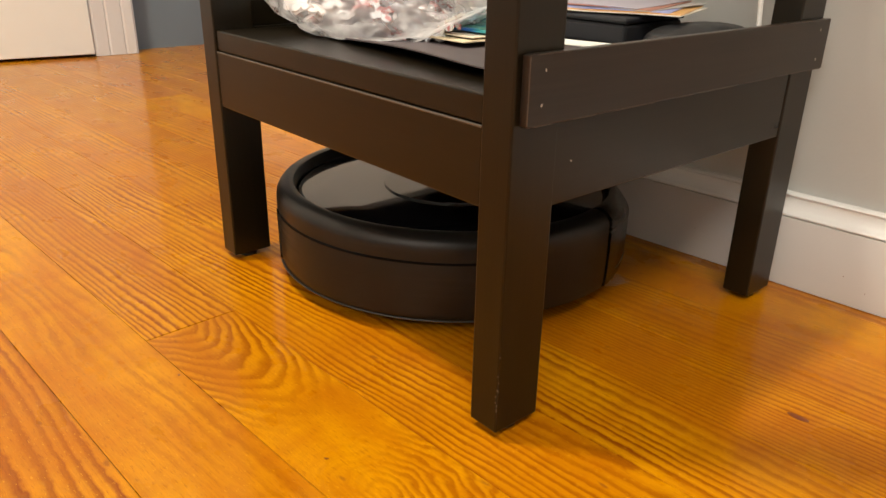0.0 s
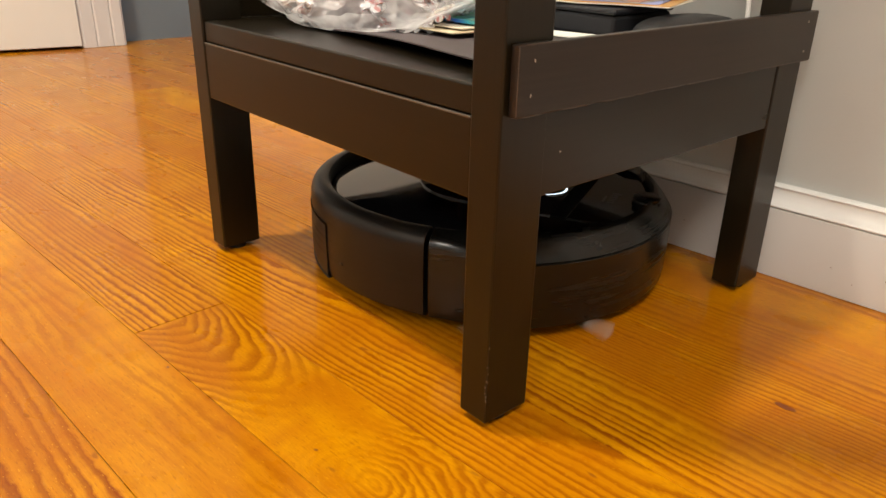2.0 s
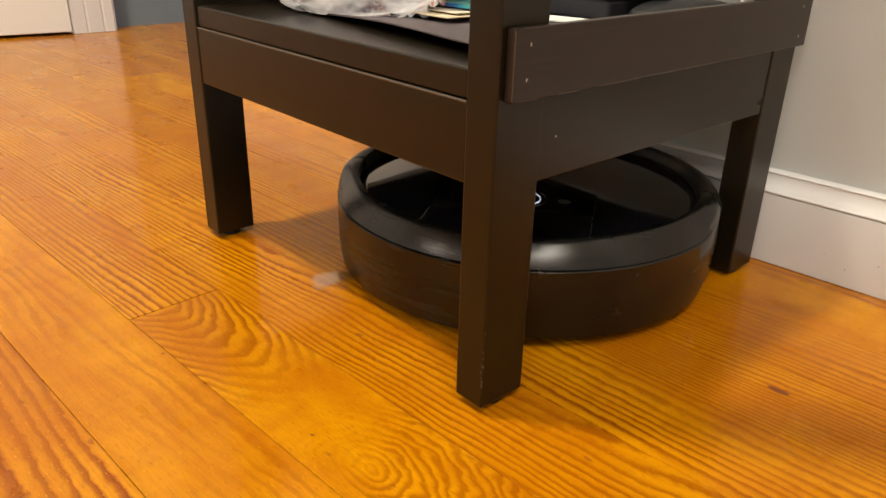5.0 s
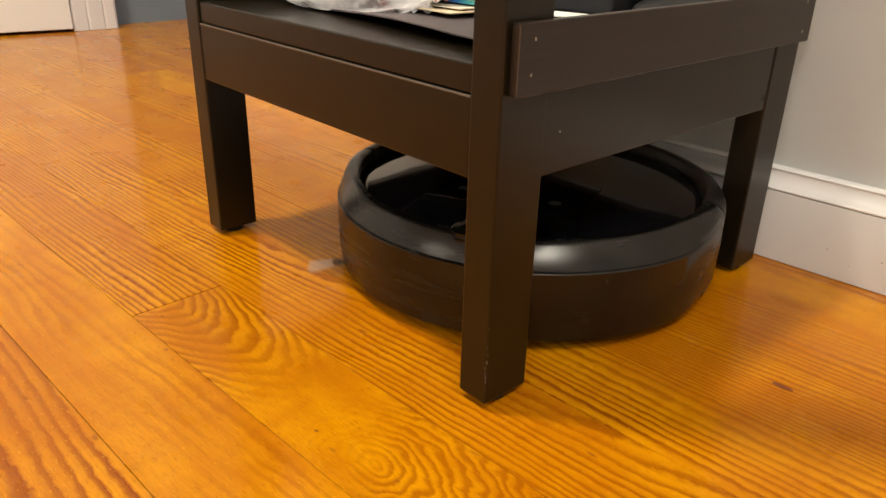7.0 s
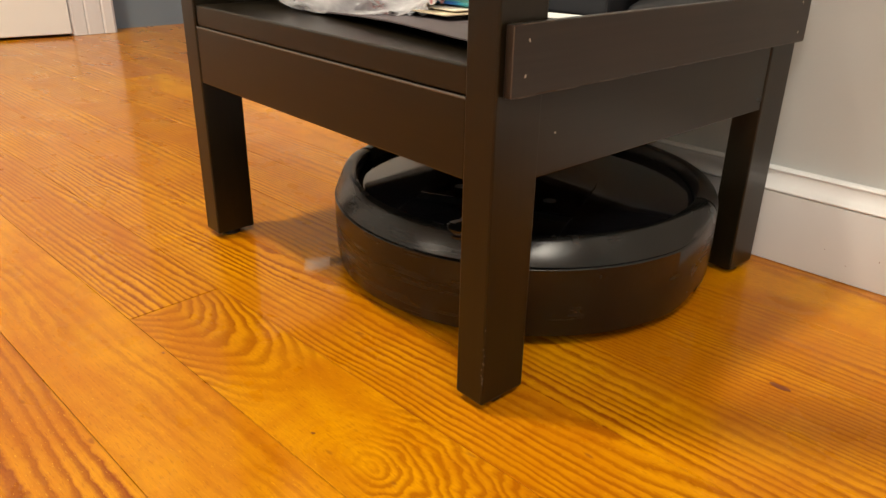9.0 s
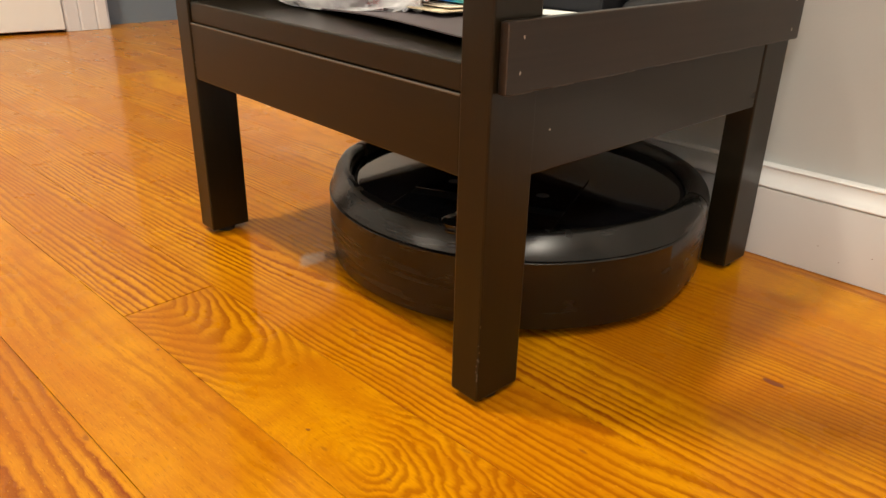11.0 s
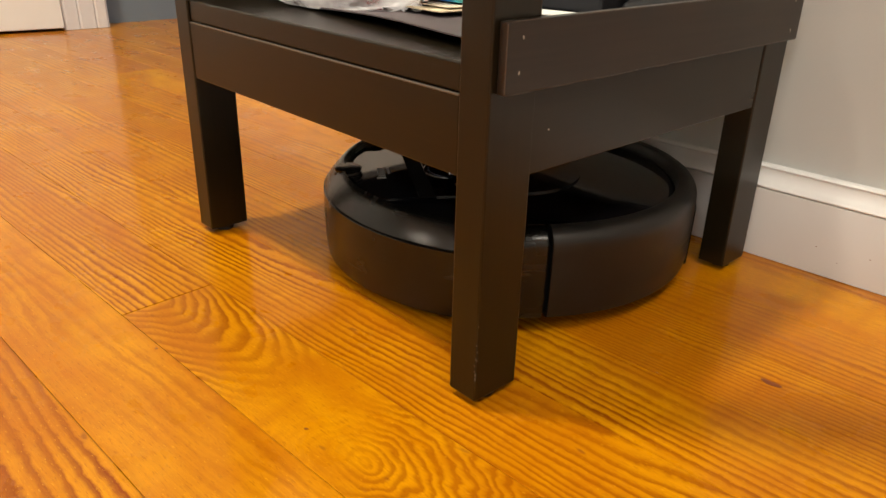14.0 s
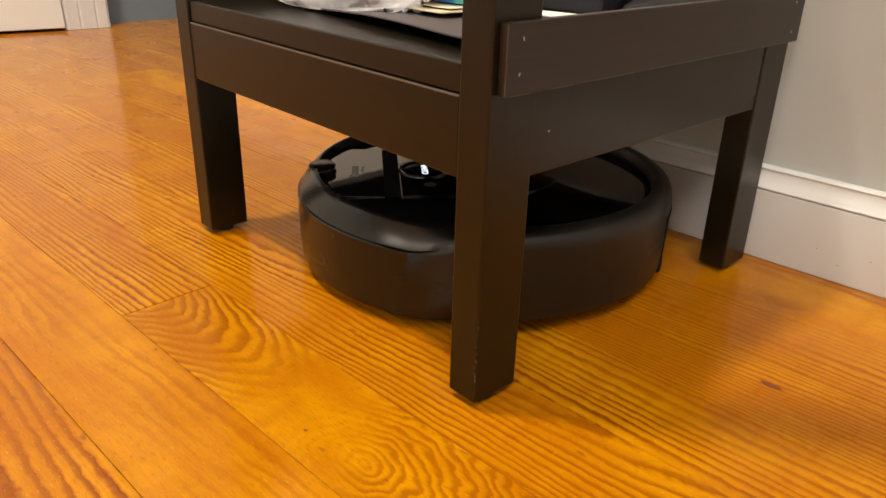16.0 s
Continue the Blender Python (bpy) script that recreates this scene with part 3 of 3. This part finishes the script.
    part("button_rim", lathe(lambda a: [(0.0209, 0.0790), (0.0209, 0.0801), (0.0232, 0.0809), (0.0246, 0.0805), (0.0252, 0.0790)], 0, 360, 56), M_LID, button, "", True).location = (bx, 0, 0)
    fc = bpy.data.curves.new("button_text", "FONT")
    fc.body, fc.size, fc.align_x, fc.align_y, fc.extrude = "CLEAN", 0.0080, "CENTER", "CENTER", 0.0001
    fc.materials.append(M_GLOW)
    tx = new("button_text", fc)
    tx.parent = button
    tx.matrix_local = pose(bx, 0, 0.0800, 0, 0, -90)
    for y in (-0.040, 0.040):
        part("small_button", disc(0.0055, 0.0793, 0.0800, 0.0003, (bx - 0.002, y), 24), M_SHELL, lid, "small grey round button")
    # infrared dome at the front rim
    kn = part("sensor_knob", lathe(lambda a: [(0.0003, 0.0760), (0.0124, 0.0760), (0.0126, 0.0805), (0.0108, 0.0812), (0.0105, 0.0826), (0.0120, 0.0833), (0.0122, 0.0852), (0.0106, 0.0863), (0.0003, 0.0860)], 0, 360, 32), M_BUMPER, rb, "round glossy sensor dome on the front rim", True)
    kn.location = (0.1478, 0.0005, 0.0002)
    # underside: wheels and side brush
    for y in (-0.115, 0.115):
        w = part("wheel", lathe(lambda a: [(0.006, -0.010), (0.034, -0.010), (0.036, -0.006), (0.036, 0.006), (0.034, 0.010), (0.006, 0.010)], 0, 360, 28), M_RUBBER, rb, "ribbed black rubber wheel", True)
        w.matrix_local = pose(0.0, y, 0.0362, 90)
    cw = part("caster", lathe(lambda a: [(0.003, -0.007), (0.014, -0.007), (0.015, 0.0), (0.014, 0.007), (0.003, 0.007)], 0, 360, 20), M_RUBBER, rb, "small front caster wheel", True)
    cw.matrix_local = pose(0.125, 0, 0.0153, 90)
    br = part("side_brush", disc(0.011, -0.003, 0.003, 0.001, steps=20), M_RUBBER, rb, "three-armed side brush with white bristles")
    for k in range(3):
        m = pose(0, 0, 0, 0, 0, 120 * k)
        arm = part("brush_arm", box(0.006, 0.046, -0.0022, 0.0022, -0.003, 0.0, 0.0006, 1), M_RUBBER, br)
        arm.matrix_local = m
        tuft = bmesh.new()
        rng = random.Random(k)
        for i in range(9):
            y, dz = rng.uniform(-0.0025, 0.0025), rng.uniform(-0.0012, 0.0012)
            ln, dy = rng.uniform(0.018, 0.026), rng.uniform(-0.0035, 0.0035)
            p = [tuft.verts.new(c) for c in ((0.044, y - 0.0003, dz - 0.002), (0.044, y + 0.0003, dz - 0.002), (0.044 + ln, y + dy + 0.0003, dz - 0.007), (0.044 + ln, y + dy - 0.0003, dz - 0.007))]
            q = [tuft.verts.new(v.co + Vector((0, 0, 0.0006))) for v in p]
            for f in ((p[0], p[1], p[2], p[3]), (q[3], q[2], q[1], q[0]), (p[0], p[3], q[3], q[0]), (p[1], q[1], q[2], p[2]), (p[2], q[2], q[3], p[3]), (p[0], q[0], q[1], p[1])):
                tuft.faces.new(f)
        part("bristles", tuft, M_BRISTLE, arm, "spread white bristle tuft")
    return rb, br


robot, side_brush = cleaner()


# ---- things on the shelf ----
def puzzle_piece():
    """A small card jigsaw piece with two tabs and two bays."""
    s, pts = 0.0095, []
    for k in range(4):
        d, n = Matrix.Rotation(k * math.pi / 2, 2), (1 if k % 2 == 0 else -1)
        side = [(-s, -s), (-0.003, -s)] + [(0.0042 * math.cos(a), -s - n * (0.003 + 0.0042 * math.sin(a))) for a in np.linspace(math.pi, 0, 5)] + [(0.003, -s)]
        pts += [tuple(d @ Vector(p)) for p in side]
    return finish(prism(pts, -0.0011, 0.0011), "puzzle_piece", M_CARD)


def bag_of_pieces():
    cx, cy, z0 = -0.262, 0.119, ZS + 0.0012
    at = pose(cx, cy, z0, 0, 0, 22)
    bag = thing("plastic_bag", "clear plastic bag of white and red puzzle pieces", "bag", at=at)
    bm = bmesh.new()
    bmesh.ops.create_icosphere(bm, subdivisions=5, radius=1)
    for v in bm.verts:
        c = v.co.copy()
        n = noise.noise(c * 2.1) * 0.16 + noise.noise(c * 5.3 + Vector((3, 1, 2))) * 0.09 + abs(noise.noise(c * 9.0)) * 0.05
        v.co = Vector((c.x * 0.124 * (1 + n), c.y * 0.088 * (1 + n), 0.030 + c.z * 0.046 * (1 + n)))
        flat = max(0.0, abs(v.co.x) - 0.092) / 0.05
        v.co.z = v.co.z * (1 - 0.5 * min(1, flat)) + 0.012 * flat
        v.co.z = max(v.co.z, 0.0006 + 0.002 * abs(noise.noise(c * 8)) + 0.55 * max(0.0, abs(v.co.x) - 0.050))
        # gathered, pointed ends of the film
        tip = max(0.0, abs(c.x) - 0.80) / 0.20
        v.co.x *= 1 + 0.16 * tip * tip
        v.co.y *= 1 - 0.35 * tip
    part("bag_film", bm, M_FILM, bag, "crinkled clear film", True).visible_shadow = False
    me, rng = puzzle_piece(), random.Random(12)
    for i in range(280):
        while True:
            p = Vector((rng.uniform(-1, 1), rng.uniform(-1, 1), rng.uniform(-1, 1)))
            if p.length < 1:
                break
        if p.length < 0.62:
            p = p.normalized() * rng.uniform(0.62, 0.95)
        ob = new("puzzle_piece", me)
        ob.parent = bag
        ob.matrix_local = pose(p.x * 0.098, p.y * 0.070, max(0.008 + 0.55 * max(0.0, abs(p.x) * 0.098 - 0.045), 0.031 + p.z * 0.036), rng.uniform(-70, 70), rng.uniform(-70, 70), rng.uniform(0, 360))


def sheet(name, x, y, z, w, d, turn, colour, label, curl=0.0, thick=0.0008, rough=0.55, tilt=(0, 0)):
    """A paper sheet or booklet with slightly lifted edges."""
    bm = bmesh.new()
    nx, ny = 14, 8
    grid = {}
    for k, dz in ((0, 0.0), (1, thick)):
        for i in range(nx + 1):
            for j in range(ny + 1):
                u, v = i / nx - 0.5, j / ny - 0.5
                lift = curl * (max(0, -v) * 2) ** 2 * (0.35 + 0.65 * math.sin(3.0 * u + 1.0) ** 2) + curl * 0.3 * (2 * u) ** 4
                grid[k, i, j] = bm.verts.new((u * w, v * d, dz + lift))
    for i in range(nx):
        for j in range(ny):
            bm.faces.new((grid[1, i, j], grid[1, i + 1, j], grid[1, i + 1, j + 1], grid[1, i, j + 1]))
            bm.faces.new((grid[0, i, j + 1], grid[0, i + 1, j + 1], grid[0, i + 1, j], grid[0, i, j]))
    for i in range(nx):
        for j in (0, ny):
            bm.faces.new((grid[0, i, j], grid[0, i + 1, j], grid[1, i + 1, j], grid[1, i, j]))
    for j in range(ny):
        for i in (0, nx):
            bm.faces.new((grid[0, i, j], grid[0, i, j + 1], grid[1, i, j + 1], grid[1, i, j]))
    mat = plain(name + "_paper", colour, rough) if isinstance(colour, tuple) else colour
    ob = part(name, bm, mat, smooth=True)
    ob.matrix_world = pose(x, y, z, *tilt, turn)
    return tagged(ob, label, name.replace("_", " "))


def printed(name, stops, scale):
    n = Nodes(name)
    f = n.noise(n.coords((1, 1.6, 1)), scale, 1.0)
    return n.set(Base_Color=n.ramp(f, stops), Roughness=0.28)


def shelf_things():
    bag_of_pieces()
    z = ZS + 0.0003
    sheet("folder", -0.176, 0.128, z, 0.275, 0.170, -6, (0.085, 0.068, 0.072), "dark plum card folder with a lifted edge under the envelopes", 0.0070, 0.0008)
    sheet("envelope", -0.244, 0.176, z + 0.0042, 0.178, 0.15, 1, (0.72, 0.62, 0.42), "cream paper envelope on the dark folder", 0.0010, 0.0008)
    sheet("envelope", -0.248, 0.180, z + 0.0063, 0.170, 0.14, 4, (0.78, 0.70, 0.55), "pale cream paper envelope in a pile", 0.0010, 0.0007)
    cover = printed("booklet_print", [(0.35, (0.03, 0.12, 0.42)), (0.45, (0.05, 0.35, 0.45)), (0.55, (0.16, 0.5, 0.30)), (0.65, (0.30, 0.22, 0.5))], 16)
    sheet("booklet", -0.243, 0.186, z + 0.0083, 0.155, 0.12, 6, cover, "glossy booklet with blue and green print", 0.001, 0.0025)
    # black box with papers
    bx = thing("storage_box", "low black fabric box with a flat lid", "box", at=pose(-0.141, 0.262, z + 0.0001, 0, 0, 2))
    part("box_body", box(-0.046, 0.046, -0.044, 0.040, 0.0, 0.0175, 0.003), plain("black_fabric", (0.007, 0.008, 0.012), 0.7), bx)
    part("box_lid", box(-0.0475, 0.0475, -0.0455, 0.0415, 0.0178, 0.0225, 0.002), plain("black_fabric_lid", (0.008, 0.009, 0.014), 0.6), bx)
    # soft black case with a domed top behind the box
    bm = bmesh.new()
    bmesh.ops.create_icosphere(bm, subdivisions=4, radius=1)
    for v in bm.verts:
        c = v.co.copy()
        k = (abs(c.x) ** 4 + abs(c.y) ** 4 + abs(c.z) ** 2.4) ** (-0.25)
        v.co = Vector((c.x * k * 0.026, c.y * k * 0.056, max(0.0, 0.006 + c.z * k * 0.0125 + 0.0012 * noise.noise(c * 3))))
    case = part("soft_case", bm, plastic("black_vinyl", (0.007, 0.008, 0.010), 0.42, 0.02), smooth=True)
    case.matrix_world = pose(-0.062, 0.276, z + 0.0001, 0, 0, 3)
    tagged(case, "soft black vinyl case beside the black box", "case")
    pz = z + 0.0232
    cols = [((0.78, 0.75, 0.68), "cream printed leaflet"), ((0.66, 0.36, 0.10), "orange printed leaflet"), ((0.30, 0.36, 0.72), "pale blue printed leaflet"), ((0.44, 0.42, 0.41), "white printed leaflet"), ((0.45, 0.20, 0.14), "brown-red printed leaflet"), ((0.40, 0.38, 0.46), "lilac-white printed leaflet")]
    rng = random.Random(5)
    for i, (c, l) in enumerate(cols):
        sheet("leaflet", -0.126 - i * 0.006 + rng.uniform(-0.003, 0.003), 0.276 + i * 0.003 + rng.uniform(-0.004, 0.006), pz + 0.0006 + i * 0.0010, 0.095, 0.105, rng.uniform(4, 24), c, l + " in the pile on the black case", 0.0010, 0.0006, 0.35, (0.3 * i, 0.2 * i))
    sheet("card", -0.122, 0.196, z + 0.0018, 0.055, 0.028, 14, (0.78, 0.80, 0.76), "small white card beside the black box", 0.0, 0.0008)
    cord = tube([(-0.024, 0.300, ZS + 0.003), (-0.025, 0.300, 0.235), (-0.027, 0.299, 0.262), (-0.034, 0.298, 0.32), (-0.045, 0.297, 0.42), (-0.05, 0.297, 0.52), (-0.05, 0.297, TOP - 0.021)], 0.0019, "power_cord", plain("white_cord", (0.82, 0.82, 0.80), 0.4))
    tagged(cord, "thin white plastic cord hanging behind the slat", "cord")


shelf_things()


# ---- floor boards ----
PITCH, SEAM, JOINT = 0.0786, -0.122, -0.267
# the boards run parallel to the wall, turned about the visible end joint
FLOOR_AT = pose(JOINT, -0.1265, 0, 0, 0, LEAN) @ Matrix.Translation((-JOINT, -SEAM, 0))


def plank(x0, x1, y0, y1, mat):
    g = 0.00017
    me = finish(box(x0 + 3 * g, x1 - 3 * g, y0 + g, y1 - g, -0.0185, 0.0, 0.0003, 1), "plank", mat)
    ob = new("plank", me)
    return ob


def boards():
    floor = thing("floor", "orange varnished heart pine board floor", "floor", at=FLOOR_AT)
    tagged(floor, kind="structure")
    near = {
        -2: pine("pine_a", -2.2, -0.33, 0.035, 0.0098, 0.016, 0.0, 1.25, 0.2),
        -1: pine("pine_b", -1.2, -0.05, 0.06, 0.0090, 0.034, -0.03, 0.65, 0.8),
        0: knotty_pine("pine_c", (-0.0034, -0.0958), -0.0946, JOINT),
        1: pine("pine_d", -1.3, 0.060, 0.045, 0.0054, 0.022, -0.04, 1.2, 0.35),
        2: pine("pine_e", -1.6, -0.10, 0.03, 0.0080, 0.014, -0.05, 1.1, 0.45),
        3: pine("pine_f", -1.1, 0.40, 0.06, 0.0046, 0.012, -0.02, 1.15, 0.3),
        4: pine("pine_g", 0.9, 0.05, 0.05, 0.0074, 0.020, 0.0, 1.0),
        5: pine("pine_h", -0.8, 0.30, 0.12, 0.0110, 0.040, -0.05, 0.6, 0.8),
    }
    # Far and spare boards: tone above zero paints in a pinkish floor reflection.
    left = {
        -2: pine("pine_i", -1.0, -0.25, 0.16, 0.0085, 0.040, 0.15, 0.8),
        -1: pine("pine_j", -0.5, -0.40, 0.04, 0.0095, 0.030, 0.15, 0.8),
        0: pine("pine_k", -1.5, 0.03, 0.05, 0.0056, 0.018, 0.0, 1.1, 0.2),
        1: pine("pine_l", -0.95, 0.06, 0.18, 0.0080, 0.030, 0.1, 0.9),
        2: pine("pine_n", -0.7, 0.20, 0.10, 0.0120, 0.040, 0.22, 0.6, 0.9),
        3: pine("pine_o", -0.9, 0.10, 0.08, 0.0105, 0.050, 0.22, 0.55, 0.8),
        4: pine("pine_p", -0.6, 0.30, 0.12, 0.0130, 0.050, 0.22, 0.5, 0.8),
        5: pine("pine_q", -1.1, 0.25, 0.10, 0.0110, 0.040, 0.22, 0.6, 0.8),
    }
    spare = [pine("pine_m%d" % k, random.Random(k).uniform(-1, 1), random.Random(k + 9).uniform(-0.6, 0.3), 0.08 + 0.04 * k, 0.010 + 0.0012 * k, 0.045, 0.12 + 0.03 * k, 0.75) for k in range(4)]
    rng = random.Random(21)
    lo = int((BACK_Y - SEAM) / PITCH) - 4
    for k in range(lo, 35):
        y0 = SEAM + k * PITCH
        y1 = y0 + PITCH
        cuts = [-2.6]
        if k == 0:
            cuts += [-1.30, JOINT, 1.25]
        else:
            x = -2.6 + rng.uniform(0.5, 1.2)
            while x < NEAR_X:
                if not (-1.0 if 0 < k < 7 else -0.42) < x < 0.35:
                    cuts.append(x)
                x += rng.uniform(0.8, 1.5)
        cuts.append(NEAR_X + 0.1)
        for a, b in zip(cuts, cuts[1:]):
            if k == 0:
                mat = near[0] if a > -0.3 and a < 1 else left[0] if a < -0.9 or a < 0 else spare[1]
            elif k in near and a < 0.35 and b > -0.4:
                mat = near[k]
            elif k in left and b < 0:
                mat = left[k]
            else:
                mat = rng.choice(spare)
            plank(a, b, y0, y1, mat).parent = floor
    # knots
    mk = plain("knot_wood", (0.16, 0.032, 0.003), 0.4)
    for x, y, a, b, r in ((0.1135, 0.1805, 0.0075, 0.0026, 4), (-0.054, -0.0935, 0.0016, 0.0008, 30), (-0.203, -0.126, 0.0014, 0.0009, 5), (-0.34, 0.13, 0.004, 0.0012, 8)):
        kb = part("knot", prism([(a * math.cos(t), b * math.sin(t) * (1 + 0.2 * math.sin(3 * t))) for t in np.linspace(0, 2 * math.pi, 18)[:-1]], -0.001, 0.00018), mk, floor)
        kb.matrix_local = FLOOR_AT.inverted() @ pose(x, y, 0, 0, 0, r)


boards()

# ---- movement ----
ROBOT = [
    (0, -0.2470, 0.1768, 97.5),
    (0.1, -0.2466, 0.1762, 91.8),
    (0.2, -0.2456, 0.1755, 80.5),
    (0.3, -0.2457, 0.1754, 72.2),
    (0.4, -0.2486, 0.1789, 59.0),
    (0.5, -0.2484, 0.1778, 53.8),
    (0.6, -0.2439, 0.1794, 54.5),
    (0.7, -0.2374, 0.1889, 54.8),
    (0.8, -0.2344, 0.2023, 55.2),
    (0.9, -0.2358, 0.2006, 55.8),
    (1, -0.2386, 0.1940, 55.0),
    (1.1, -0.2435, 0.1839, 55.2),
    (1.2, -0.2429, 0.1826, 53.8),
    (1.3, -0.2428, 0.1828, 48.0),
    (1.4, -0.2426, 0.1829, 39.5),
    (1.5, -0.2404, 0.1819, 29.0),
    (1.7, -0.2420, 0.1875, 24.2),
    (1.9, -0.2174, 0.2013, 24.2),
    (2, -0.2029, 0.1993, 24.8),
    (2.2, -0.2048, 0.2014, 19.0),
    (2.3, -0.2057, 0.2024, 9.0),
    (2.4, -0.2034, 0.2008, -2.0),
    (2.5, -0.2006, 0.1989, -3.0),
    (2.6, -0.1902, 0.2014, -3.0),
    (2.7, -0.1751, 0.2045, -3.0),
    (2.8, -0.1593, 0.2058, -4.8),
    (2.9, -0.1528, 0.2058, -5.6),
    (3, -0.1463, 0.2001, -6.0),
    (3.1, -0.1520, 0.2034, -6.2),
    (3.3, -0.1523, 0.1999, -29.5),
    (3.5, -0.1427, 0.1886, -43.0),
    (4, -0.1351, 0.1836, -42.8),
    (4.2, -0.1388, 0.1890, -43.5),
    (6.3, -0.1581, 0.2077, -74.5),
    (6.5, -0.1531, 0.2027, -70.0),
    (6.8, -0.1566, 0.2068, -67.5),
    (7, -0.1469, 0.1958, -65.5),
    (7.2, -0.1365, 0.1737, -63.8),
    (7.3, -0.1401, 0.1733, -63.0),
    (7.5, -0.1386, 0.1793, -64.0),
    (7.6, -0.1472, 0.1934, -65.0),
    (7.8, -0.1535, 0.2008, -65.0),
    (8, -0.1538, 0.2008, -64.8),
    (9, -0.1543, 0.2012, -65.2),
    (9.2, -0.1575, 0.2040, -65.0),
    (11.3, -0.1584, 0.2035, -65.0),
    (11.5, -0.1568, 0.2017, -68.5),
    (11.8, -0.1567, 0.1934, -66.8),
    (11.9, -0.1505, 0.1782, -67.2),
    (12, -0.1438, 0.1640, -66.0),
    (12.2, -0.1531, 0.1788, -67.5),
    (12.3, -0.1597, 0.1936, -67.5),
    (12.5, -0.1589, 0.2020, -68.5),
    (12.8, -0.1660, 0.2064, -70.5),
    (13, -0.1616, 0.2001, -77.2),
    (13.1, -0.1643, 0.2027, -86.0),
    (13.2, -0.1661, 0.2039, -93.5),
    (13.4, -0.1687, 0.2058, -103.8),
    (13.5, -0.1656, 0.2017, -108.5),
    (13.8, -0.1690, 0.2051, -116.8),
    (14, -0.1682, 0.2045, -122.0),
    (14.2, -0.1691, 0.2047, -125.0),
    (14.4, -0.1723, 0.2008, -125.0),
    (14.5, -0.1758, 0.1932, -124.2),
    (14.6, -0.1848, 0.1793, -125.0),
    (14.7, -0.1915, 0.1718, -125.2),
    (14.8, -0.1979, 0.1665, -125.5),
    (14.9, -0.2072, 0.1551, -124.2),
    (15, -0.2144, 0.1422, -121.5),
    (15.1, -0.2228, 0.1395, -122.8),
    (15.3, -0.2285, 0.1402, -122.5),
    (15.4, -0.2222, 0.1434, -123.0),
    (15.5, -0.2067, 0.1507, -121.5),
    (15.6, -0.1985, 0.1634, -125.0),
    (15.7, -0.1910, 0.1732, -125.2),
    (15.8, -0.1847, 0.1820, -124.5),
    (16, -0.1810, 0.1853, -126.8),
]


def motions():
    walk(robot, [(t, pose(x, y, 0, 0, 0, h)) for t, x, y, h in ROBOT])
    hub = Matrix.Translation((0.133 * math.cos(radians(-52)), 0.133 * math.sin(radians(-52)), 0.0105))
    walk(side_brush, [(k / 30, hub @ pose(0, 0, 0, 0, 0, -46.0 * k)) for k in range(481)])


motions()
